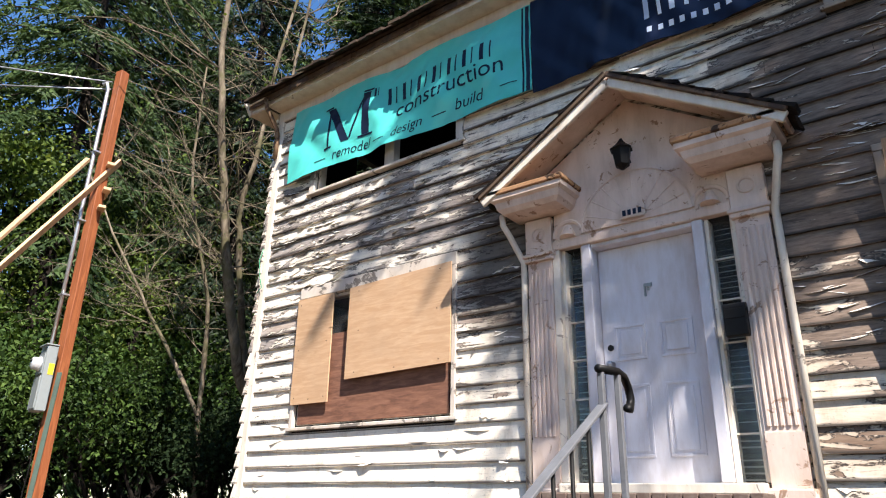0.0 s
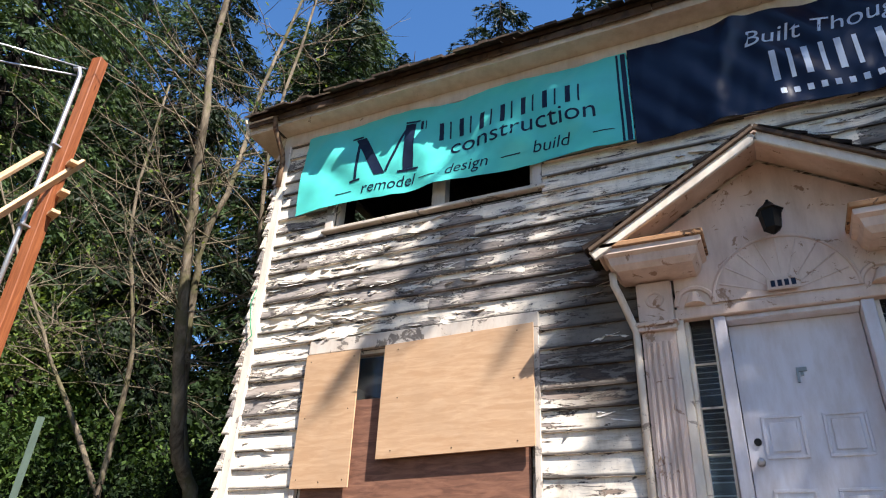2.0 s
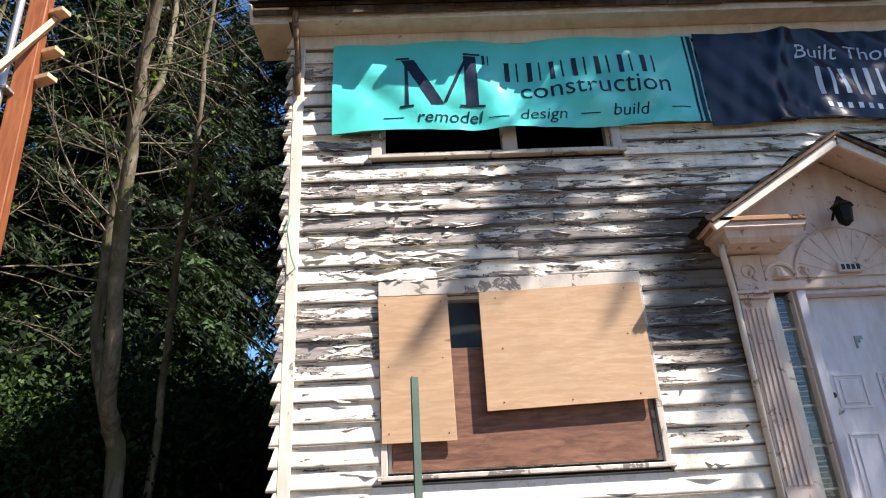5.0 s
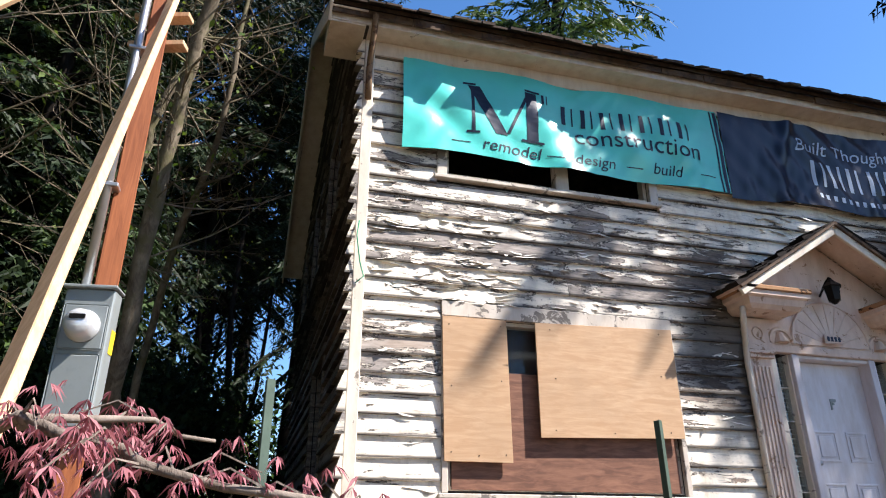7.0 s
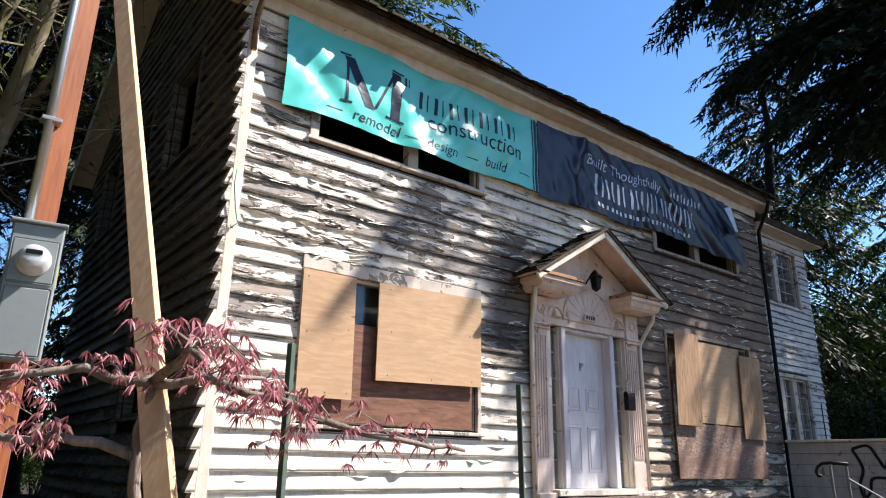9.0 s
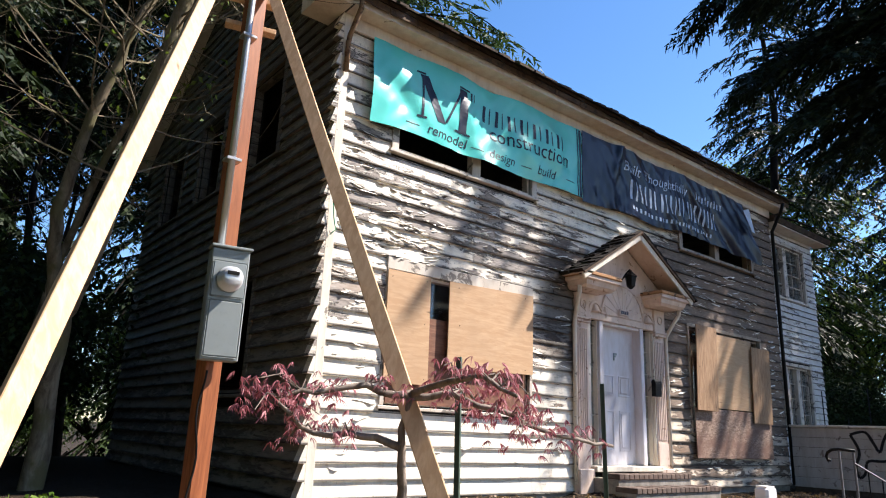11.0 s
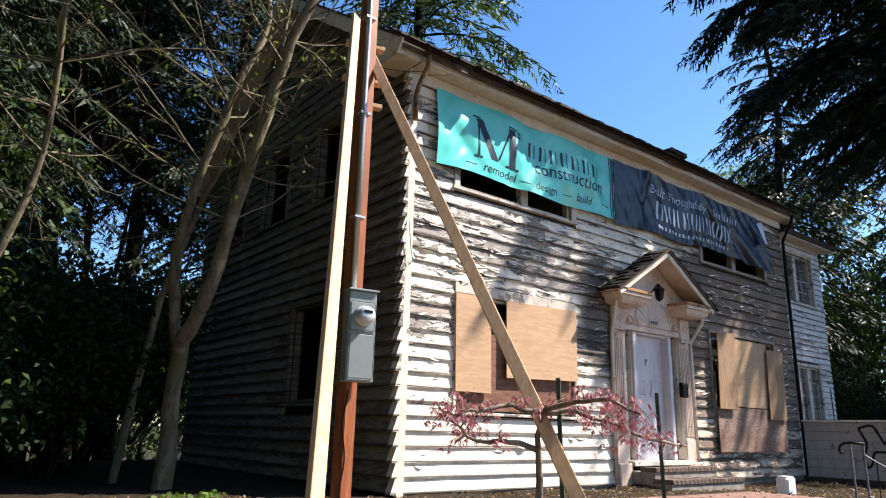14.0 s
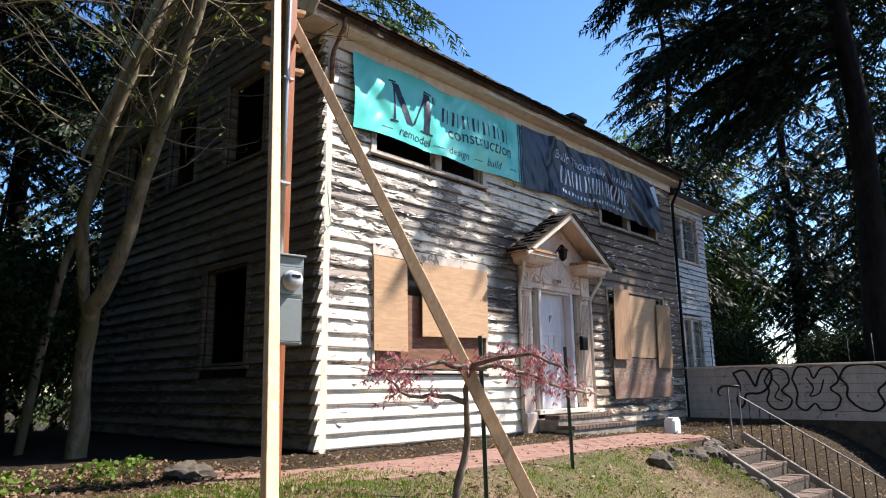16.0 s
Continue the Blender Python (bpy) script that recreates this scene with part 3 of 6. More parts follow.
# ---- main roof ----
PITCH, EY, EZ = 0.70, 4.90, 6.92
ridge_y = 8.85
roof = part("roof", bmesh.new(), SHINGLE, house, "brown mossy shake roof")
bm = bmesh.new()
rz = EZ + PITCH * (ridge_y - EY)
prof = [(EY + 0.03, EZ - 0.02), (ridge_y, rz - 0.02), (2 * ridge_y - EY, EZ - 0.02), (2 * ridge_y - EY, EZ + 0.03), (ridge_y, rz + 0.03), (EY + 0.03, EZ + 0.03)]
ends = [[bm.verts.new((x, y, z)) for y, z in prof] for x in (LX - 0.40, RX + 0.32)]
bm.faces.new(ends[0]), bm.faces.new(ends[1][::-1])
for i in range(6):
    bm.faces.new((ends[0][i], ends[1][i], ends[1][(i + 1) % 6], ends[0][(i + 1) % 6]))
bmesh.ops.recalc_face_normals(bm, faces=bm.faces[:])
bm.to_mesh(roof.data)
bm.free()
part("soffit", boxes((LX - 0.38, RX + 0.3, EY + 0.075, FY - 0.004, TOP + 0.002, TOP + 0.02), bevel=0.003), SOFFIT, house, "dirty cream soffit boards")
part("frieze_board", boxes((LX + 0.1, RX - 0.01, FY - 0.055, FY - 0.032, TOP - 0.17, TOP - 0.001), bevel=0.004), SOFFIT, house)
part("sub_fascia", boxes((LX - 0.38, RX + 0.3, EY + 0.086, EY + 0.105, TOP + 0.021, EZ - 0.026), bevel=0.003), SOFFIT, house)
fx = LX - 0.4
while fx < RX + 0.3:
    q = min(RX + 0.32, fx + rng.uniform(0.5, 1.6))
    d = rng.uniform(-0.012, 0.012)
    part("fascia", boxes((fx, q - 0.004, EY + 0.045 + d, EY + 0.07 + d, TOP + 0.075 + 1.6 * d, EZ - 0.024), bevel=0.006), FASCIA, house, "rotten brown fascia board")
    fx = q
# gable end over the side wall
bm = bmesh.new()
tri_pts = [(FY + 0.16, TOP), (12.4, TOP), (ridge_y, rz - 0.05)]
a = [[bm.verts.new((x, y, z)) for y, z in tri_pts] for x in (LX + 0.02, LX + 0.1)]
bm.faces.new(a[0]), bm.faces.new(a[1][::-1])
for i in range(3):
    bm.faces.new((a[0][i], a[0][(i + 1) % 3], a[1][(i + 1) % 3], a[1][i]))
gable = part("gable", bm, BLACK, house, "dark gable above the side wall")
for s in (1, -1):
    bm = bmesh.new()
    y0 = ridge_y - s * (ridge_y - EY - 0.02)
    beam(bm, (LX - 0.385, y0, EZ - 0.13), (LX - 0.385, ridge_y, rz - 0.13), 0.03, 0.2, (1, 0, 0))
    part("rake_board", bm, SOFFIT, house)
    bm = bmesh.new()
    beam(bm, (LX - 0.19, y0, EZ - 0.06), (LX - 0.19, ridge_y, rz - 0.06), 0.36, 0.02, (1, 0, 0))
    part("rake_soffit", bm, SOFFIT, house)
part("eave_return", boxes((LX - 0.38, LX - 0.02, EY + 0.08, FY + 0.3, TOP - 0.02, TOP + 0.0), (LX - 0.38, LX - 0.35, EY + 0.08, FY + 0.3, TOP, EZ), bevel=0.004), SOFFIT, house)
part("chimney", boxes((4.1, 4.75, 8.4, 9.1, 0.9, 9.72), (4.05, 4.8, 8.35, 9.15, 9.721, 9.85), bevel=0.01), CHIMNEY, house, "dark brick chimney")

# corner board, downspouts
part("corner_board", boxes((LX + 0.012, LX + 0.115, FY - 0.052, FY - 0.0, BASE - 0.05, TOP - 0.001), bevel=0.006), TRIM, house, "cream painted corner board")


def pipe(name, pts, r, mat, parent, label="", sides=8):
    bm = bmesh.new()
    tube(bm, pts, r, sides)
    return part(name, bm, mat, parent, label, True)


pipe("downspout", [(LX + 0.06, EY + 0.0, EZ - 0.1), (LX + 0.06, EY + 0.03, EZ - 0.24), (LX + 0.06, FY - 0.12, TOP - 0.3), (LX + 0.06, FY - 0.09, TOP - 0.4), (LX + 0.06, FY - 0.09, TOP - 0.75)], 0.032, GUTTER, house, "broken rusty downspout at the corner")
pipe("downspout", [(RX - 0.02, EY + 0.0, EZ - 0.1), (RX - 0.02, EY + 0.05, EZ - 0.25), (RX + 0.03, FY - 0.06, TOP - 0.45), (RX + 0.03, FY - 0.06, 4.2), (RX + 0.03, FY - 0.06, 1.42)], 0.035, DARKMETAL, house, "black downspout between house and wing")

# ---- the wing ----
WY, WX = 5.45, 5.35
WING_HOLES = [(3.25, 4.85, 5.1, 6.22), (3.2, 4.7, 2.4, 3.66)]
wing_wall = part("wing_wall", cells(bmesh.new(), (RX, WX), (0.9, 6.5), WING_HOLES, lambda u, v, w: (u, w, v), WY + 0.015, WY + 0.14), BLACK, house, "sheathing of the side wing")
part("wing_end_wall", boxes((WX - 0.12, WX, WY + 0.14, 9.0, 0.9, 6.5)), WING_SIDING, house)
part("wing_back_wall", boxes((RX, WX - 0.12, 8.88, 9.0, 0.9, 6.5)), WING_SIDING, house)
for h, m in ((WING_HOLES[0], (4.05,)), (WING_HOLES[1], (3.7, 4.2))):
    window(*h, WY, 0, 1, True, m, label="many-paned casement window of the wing", bars=3, case=0.07)
bm = bmesh.new()
vs = [[bm.verts.new((x, y, z)) for y, z in ((WY - 0.32, 6.52), (9.2, 7.5), (9.2, 7.58), (WY - 0.36, 6.62))] for x in (RX + 0.02, WX + 0.3)]
bm.faces.new(vs[0]), bm.faces.new(vs[1][::-1])
for i in range(4):
    bm.faces.new((vs[0][i], vs[1][i], vs[1][(i + 1) % 4], vs[0][(i + 1) % 4]))
part("wing_roof", bm, SHINGLE, house, "low brown wing roof")
part("wing_soffit", boxes((RX + 0.04, WX + 0.28, WY - 0.3, WY - 0.002, 6.49, 6.51)), SOFFIT, house)

# ---- portico ----
CX, PY = -1.97, 4.83
portico = thing("portico", "", "")
portico.parent = house
for k in ("label", "category"):
    if k in portico:
        del portico[k]


def pilaster(x0, x1):
    bm = bmesh.new()
    n, y, reeds = 5, FY - 0.075, []
    box(bm, x0, x1, y + 0.014, FY + 0.02, BASE + 0.3, 3.66)
    w = (x1 - x0 - 0.03) / n
    for i in range(n):
        a = x0 + 0.015 + i * w
        reeds.append(boxes((a + w * 0.18, a + w * 0.82, y, y + 0.013, 2.1, 3.58), bevel=0.005))
    pil = part("pilaster", bm, PORCH, portico, "fluted pilaster with flaking paint")
    for reed in reeds:
        part("reed", reed, PORCH, pil)
    part("base_panel", boxes((x0, x1, y, y + 0.013, BASE + 0.3, 2.06)), PORCH, pil)
    part("plinth", boxes((x0 - 0.03, x1 + 0.03, FY - 0.13, FY + 0.01, BASE - 0.1, BASE + 0.298), bevel=0.012), PORCH, portico)
    part("capital", boxes((x0 - 0.02, x1 + 0.02, FY - 0.10, FY + 0.01, 3.661, 3.70), (x0 - 0.035, x1 + 0.035, FY - 0.115, FY + 0.01, 3.701, 3.735), bevel=0.006), PORCH, portico)
    part("frieze_block", boxes((x0 - 0.01, x1 + 0.01, FY - 0.085, FY + 0.01, 3.736, 4.075), bevel=0.005), PORCH, portico)
    bm = bmesh.new()
    c = (x0 + x1) / 2
    tube(bm, [(c + 0.06 * math.cos(a), FY - 0.088, 3.92 + 0.06 * math.sin(a)) for a in (2 * math.pi * k / 20 for k in range(21))], 0.012, 6)
    part("rosette", bm, PORCH, portico)


pilaster(-3.02, -2.77)
pilaster(-1.18, -0.93)
# head band, arched fan panel and side ovals
part("door_head", boxes((-2.76, -1.19, FY - 0.06, FY + 0.05, 3.742, 3.83), bevel=0.008), PORCH, portico)
bm = bmesh.new()
face_pts = [(-2.74, 3.832), (-1.2, 3.832), (-1.2, 4.1), (CX + 1.22, 4.27), (CX, 5.035), (CX - 1.22, 4.27), (-2.74, 4.1)]
lay = [[bm.verts.new((x, y, z)) for x, z in face_pts] for y in (FY - 0.05, FY - 0.03)]
bm.faces.new(lay[0]), bm.faces.new(lay[1][::-1])
for i in range(7):
    bm.faces.new((lay[0][i], lay[0][(i + 1) % 7], lay[1][(i + 1) % 7], lay[1][i]))
part("tympanum", bm, PORCH, portico, "smooth cream panel under the gable")
bm = bmesh.new()
FR, FZ = 0.49, 3.845
ring = [(CX + FR * math.cos(math.pi * k / 28), FZ + FR * 0.98 * math.sin(math.pi * k / 28)) for k in range(29)]
lay = [[bm.verts.new((x, y, z)) for x, z in ring] for y in (FY - 0.068, FY - 0.051)]
bm.faces.new(lay[0]), bm.faces.new(lay[1][::-1])
for i in range(29):
    bm.faces.new((lay[0][i], lay[0][(i + 1) % 29], lay[1][(i + 1) % 29], lay[1][i]))
fan = part("fan_panel", bm, PORCH, portico, "half-round carved fan over the door")
bm = bmesh.new()
tube(bm, [(x, FY - 0.068, z) for x, z in ring], 0.012, 6)
part("arch_moulding", bm, PORCH, portico)
for k in range(1, 10):
    a = math.pi * k / 10
    bm = bmesh.new()
    tube(bm, [(CX + r * math.cos(a), FY - 0.068, FZ + r * math.sin(a)) for r in (0.12, 0.3, 0.46)], (0.003, 0.006, 0.009), 6)
    part("fan_rib", bm, PORCH, portico)
for s in (-1, 1):
    bm = bmesh.new()
    tube(bm, [(CX + s * 0.63 + 0.14 * math.cos(a), FY - 0.055, 3.85 + 0.14 * math.sin(a)) for a in (math.pi * k / 14 for k in range(15))], 0.02, 6)
    tube(bm, [(CX + s * 0.63, FY - 0.058, 3.84), (CX + s * 0.63, FY - 0.05, 3.95)], (0.08, 0.03), 10)
    part("oval_panel", bm, PORCH, portico)
# cornice returns
for s in (-1, 1):
    xo, xi = CX + s * 1.24, CX + s * 0.50
    x0, x1 = min(xo, xi), max(xo, xi)
    bm = bmesh.new()
    secs = [(0.09, 4.09), (0.05, 4.13), (0.035, 4.19), (0.0, 4.21), (0.0, 4.255)]
    rows = [[bm.verts.new(v) for v in ((x0 + d, FY - 0.03, z), (x1 - d, FY - 0.03, z), (x1 - d, PY + d, z), (x0 + d, PY + d, z))] for d, z in secs]
    for a, b in zip(rows, rows[1:]):
        for i in range(4):
            bm.faces.new((a[i], a[(i + 1) % 4], b[(i + 1) % 4], b[i]))
    bm.faces.new(rows[0][::-1]), bm.faces.new(rows[-1])
    part("cornice_return", bm, PORCH, portico, "boxed cornice return with rotten top")
    part("return_flashing", boxes((x0 - 0.02, x1 + 0.02, PY - 0.02, FY - 0.031, 4.257, 4.305), bevel=0.008), ROTWOOD, portico, "rotten rust-brown top board")
    g = CX + s * 1.09
    pipe("porch_downspout", [(CX + s * 1.2, PY + 0.16, 4.12), (CX + s * 1.2, PY + 0.17, 4.02), (CX + s * 1.17, PY + 0.22, 3.94), (g, FY - 0.07, 3.68), (g, FY - 0.065, 3.6), (g, FY - 0.065, 1.5)], 0.03, TRIM, portico, "bent painted downspout")
    # gable slope
    ax, az, bx, bz = CX, 5.06, CX + s * 1.30, 4.24
    bm = bmesh.new()
    beam(bm, (bx, (PY + FY) / 2 - 0.01, bz + 0.035), (ax, (PY + FY) / 2 - 0.01, az + 0.035), FY - PY - 0.03, 0.035, (0, 1, 0))
    part("gable_slope", bm, PORCH, portico, "cream underside of the porch gable")
    bm = bmesh.new()
    beam(bm, (bx + s * 0.02, PY + 0.0, bz - 0.03), (ax, PY + 0.0, az - 0.03), 0.04, 0.09, (0, 1, 0), 0.008)
    part("rake_board", bm, TRIM, portico, "chipped white rake board")
    bm = bmesh.new()
    beam(bm, (bx + s * 0.04, PY - 0.03, bz + 0.02), (ax, PY - 0.03, az + 0.045), 0.03, 0.05, (0, 1, 0), 0.006)
    part("rake_moulding", bm, FASCIA, portico)

# door and sidelights
DY = FY + 0.10
door = part("door", boxes((-2.40, -1.52, DY, DY + 0.045, 1.735, 3.70), bevel=0.004), DOORWHITE, house, "white panelled entrance door, closed")
for x0 in (-2.29, -1.90):
    for z0, z1 in ((1.93, 2.50), (2.70, 3.00)):
        bm = bmesh.new()
        x1 = x0 + 0.27
        for a in ((x0, x1, z0, z0 + 0.022), (x0, x1, z1 - 0.022, z1), (x0, x0 + 0.022, z0 + 0.022, z1 - 0.022), (x1 - 0.022, x1, z0 + 0.022, z1 - 0.022)):
            box(bm, a[0], a[1], DY - 0.01, DY - 0.0005, a[2], a[3], bevel=0.003)
        box(bm, x0 + 0.045, x1 - 0.045, DY - 0.008, DY - 0.0005, z0 + 0.045, z1 - 0.045, bevel=0.006)
        part("door_panel", bm, DOORWHITE, door)
bm = bmesh.new()
tube(bm, [(-2.33, DY + 0.001, 2.68), (-2.33, DY - 0.03, 2.68), (-2.33, DY - 0.04, 2.68), (-2.33, DY - 0.07, 2.68)], (0.03, 0.012, 0.026, 0.022), 12)
part("knob", bm, STEEL, door, "dull metal knob", True)
bm = bmesh.new()
tube(bm, [(-2.33, DY + 0.001, 2.82), (-2.33, DY - 0.015, 2.82)], 0.026, 12)
part("deadbolt", bm, DARKMETAL, door)
part("knocker", boxes((-2.0, -1.93, DY - 0.012, DY - 0.0005, 3.30, 3.33), (-2.0, -1.985, DY - 0.012, DY - 0.0005, 3.22, 3.30), (-1.975, -1.955, DY - 0.012, DY - 0.0005, 3.27, 3.295)), GREYMETAL, door, "small dark metal plate")
part("door_jamb", boxes((-2.49, -2.405, FY - 0.04, DY + 0.05, 1.74, 3.739), (-1.515, -1.43, FY - 0.04, DY + 0.05, 1.74, 3.739), (-2.404, -1.516, FY - 0.02, DY + 0.05, 3.703, 3.739), bevel=0.006), DOORWHITE, house, "white door frame")
part("threshold", boxes((-2.74, -1.2, FY - 0.16, DY + 0.08, 1.66, 1.733), bevel=0.008), TRIM, house)
for x0, x1 in ((-2.70, -2.495), (-1.425, -1.21)):
    sl = part("sidelight", boxes((x0, x0 + 0.03, FY + 0.0, DY + 0.04, 1.74, 3.739), (x1 - 0.02, x1, FY + 0.0, DY + 0.04, 1.74, 3.739), bevel=0.003), TRIM, house, "narrow sidelight with glass and blind slats")
    ca, cb = (-2.768, x0 - 0.002) if x0 < CX else (x1 + 0.002, -1.182)
    part("side_casing", boxes((ca, cb, FY - 0.05, DY + 0.04, 1.74, 3.739), bevel=0.004), TRIM, sl)
    ob = part("pane", boxes((x0 + 0.031, x1 - 0.021, DY - 0.03, DY - 0.025, 1.74, 3.735)), GLASS, sl)
    ob.visible_shadow = False
    for k in range(1, 6):
        z = 1.74 + 2.0 * k / 6
        part("glazing_bar", boxes((x0 + 0.031, x1 - 0.021, DY - 0.05, DY - 0.031, z - 0.006, z + 0.006)), TRIM, sl)
    n = 44
    for k in range(n):
        z = 1.76 + 1.95 * k / n
        if rng.random() < 0.12:
            continue
        bm = bmesh.new()
        box(bm, x0 + 0.033, x1 - 0.023, -0.011, 0.011, -0.0008, 0.0008, Matrix.Translation((0, DY + 0.0, z)) @ Matrix.Rotation(0.5 + rng.uniform(-0.1, 0.1), 4, "X"))
        part("blind_slat", bm, TRIM, sl)
# front steps
for i, (x0, x1, y0, z0, z1) in enumerate(((-2.78, -1.12, 4.72, 1.2, 1.655), (-2.86, -0.9, 4.40, 1.1, 1.51))):
    st = part("front_step", boxes((x0, x1, y0, FY - 0.03 if i == 0 else 4.715, z0, z1 - 0.065)), CONCRETE, house, "worn brick front step")
    x = x0
    while x < x1 - 0.05:
        q = min(x1, x + 0.105)
        part("brick", boxes((x, q - 0.008, y0 - 0.02, 4.98 if i == 0 else 4.714, z1 - 0.064, z1 + rng.uniform(-0.005, 0.004)), bevel=0.005), STEPBRICK, st)
        x = q

# lantern and number plate
lantern = thing("wall_lantern", "small black iron lantern over the front door", "lamp")
bm = bmesh.new()
tube(bm, [(CX, FY - 0.05, 4.40), (CX, FY - 0.16, 4.52), (CX, FY - 0.22, 4.56), (CX, FY - 0.24, 4.54)], 0.012, 8)
part("bracket", bm, DARKMETAL, lantern)
bm = bmesh.new()
tube(bm, [(CX, FY - 0.23, z) for z in (4.29, 4.30, 4.44, 4.45, 4.50, 4.55)], (0.05, 0.065, 0.085, 0.105, 0.05, 0.01), 6)
part("cage", bm, DARKMETAL, lantern)
bm = bmesh.new()
tube(bm, [(CX, FY - 0.23, z) for z in (4.26, 4.29)], (0.015, 0.05), 6)
part("finial", bm, DARKMETAL, lantern)
plate = tagged(part("number_plate", boxes((CX - 0.115, CX + 0.115, FY - 0.105, FY - 0.092, 3.865, 3.965), bevel=0.008), PORCH), "oval white plate with dark marks above the door", "number plate")
for k in range(4):
    part("mark", boxes((CX - 0.085 + 0.046 * k, CX - 0.055 + 0.046 * k, FY - 0.109, FY - 0.1055, 3.89, 3.94)), INK, plate)

# ---- banners ----
def teal_at(u, v):
    """The teal banner; u along, v down."""
    x = -6.62 + 3.72 * u
    z = 6.585 - 0.03 * math.sin(math.pi * u * 5) * math.sin(math.pi * u) * (1 - v) - v * (1.12 - 0.05 * math.sin(math.pi * u) - 0.035 * math.sin(7.5 * u + 0.6))
    y = FY - 0.075 - 0.035 * math.sin(math.pi * v) * (0.6 + 0.5 * math.sin(9 * u + 2.2 * v)) - 0.03 * math.sin(15 * u + 6 * v) * math.sin(math.pi * u) * v - 0.055 * math.exp(-((u - 0.36 - 0.10 * v) / 0.05) ** 2) * v - 0.05 * math.exp(-((u - 0.74 - 0.2 * v) / 0.06) ** 2) * math.sin(math.pi * v) - 0.03 * noise.noise(Vector((u * 9 - 2.5 * v, v * 1.6, 3))) - 0.012 * noise.noise(Vector((u * 26 + 5 * v, v * 4, 8))) - 0.03 * v * v
    return Vector((x, y, z))


def navy_at(u, v):
    x = -2.89 + 4.75 * u + 0.38 * v * smooth(0.75, 1.0, u)
    z = 6.585 - 0.02 * math.sin(20 * u) - v * (1.13 - 0.08 * smooth(0.1, 0.5, u) * smooth(1.0, 0.6, u) - 0.04 * math.sin(11 * u))
    k = 0.35 + 0.65 * smooth(0.0, 0.3, u)
    fold = noise.noise(Vector((u * 17 - 3.2 * v, v * 1.1, 5))) + 0.22 * noise.noise(Vector((u * 38 + 2 * v, v * 1.2, 9)))
    y = FY - 0.10 - k * (0.085 * fold * (0.4 + 0.6 * v) + 0.02 * math.sin(12 * u + 3 * v)) - 0.10 * smooth(0.86, 1.0, u) * v - 0.035 * math.exp(-((u - 0.09 - 0.07 * v) / 0.022) ** 2) * v - 0.05 * math.exp(-((u - 0.2 + 0.08 * v) / 0.02) ** 2) * (1 - v)
    return Vector((x, y, z))


def cloth(name, at, nu, nv, mat, label, thick=0.003):
    vs = [at(i / nu, j / nv) for j in range(nv + 1) for i in range(nu + 1)]
    vs += [p + Vector((0, thick, 0)) for p in vs]
    n, w = (nu + 1) * (nv + 1), nu + 1
    fs = []
    for j in range(nv):
        for i in range(nu):
            a = j * w + i
            fs += [(a, a + w, a + w + 1, a + 1), (a + n, a + 1 + n, a + w + 1 + n, a + w + n)]
    return tagged(raw(name, vs, fs, mat, smooth=True), label, "banner")


teal = cloth("teal_banner", teal_at, 120, 40, TEAL, "rippled teal vinyl banner with navy lettering under the eaves")
navy = cloth("navy_banner", navy_at, 200, 40, NAVY, "crumpled navy vinyl banner with pale lettering, torn at its end")


# its lower corner has come away: pale backing folded over, black underside hanging
raw("folded_corner", [(1.60, 5.02, 6.36), (1.78, 5.0, 6.42), (1.93, 4.99, 5.98), (1.80, 4.97, 5.96), (1.60, 5.024, 6.36), (1.78, 5.004, 6.42), (1.93, 4.994, 5.98), (1.80, 4.974, 5.96)], [(0, 1, 2, 3), (7, 6, 5, 4), (0, 4, 5, 1), (1, 5, 6, 2), (2, 6, 7, 3), (3, 7, 4, 0)], PALE, navy, "pale backing of the folded corner")


def on_cloth(at, u0, v0, me, su, sv, shear=0.0):
    for v in me.vertices:
        x, y = v.co.x, v.co.y
        v.co = at(min(1.0, max(0.0, u0 + (x + shear * y) / su)), min(1.0, max(0.0, v0 - y / sv))) + Vector((0, -0.004, 0))


def words(text, at, u0, v0, size, su, sv, mat, parent, shear=0.0, space=1.0):
    cu = bpy.data.curves.new("lettering", "FONT")
    cu.body, cu.size, cu.space_character, cu.resolution_u = text, size, space, 4
    tmp = bpy.data.objects.new("lettering", cu)
    scene.collection.objects.link(tmp)
    bpy.context.view_layer.update()
    me = bpy.data.meshes.new_from_object(tmp.evaluated_get(bpy.context.evaluated_depsgraph_get()))
    bpy.data.objects.remove(tmp)
    on_cloth(at, u0, v0, me, su, sv, shear)
    me.materials.clear()
    me.materials.append(mat)
    ob = new("lettering", me)
    ob.parent = parent
    return ob


def bars(rects, at, su, sv, mat, parent, name="mark", cut=8):
    """Plain blocks on the cloth: each (u, v, width, height, slant) in metres from its lower left."""
    for u, v, w, h, sl in rects:
        n = max(2, int(max(w, h) / 0.05))
        vs = [at(u + (w * i / n + sl * h * j / n) / su, v - h * j / n / sv) + Vector((0, -0.004, 0)) for j in range(n + 1) for i in range(n + 1)]
        raw(name, vs, [(j * (n + 1) + i, j * (n + 1) + i + 1, (j + 1) * (n + 1) + i + 1, (j + 1) * (n + 1) + i) for j in range(n) for i in range(n)], mat, parent)


TU, TV = 3.72, 1.10
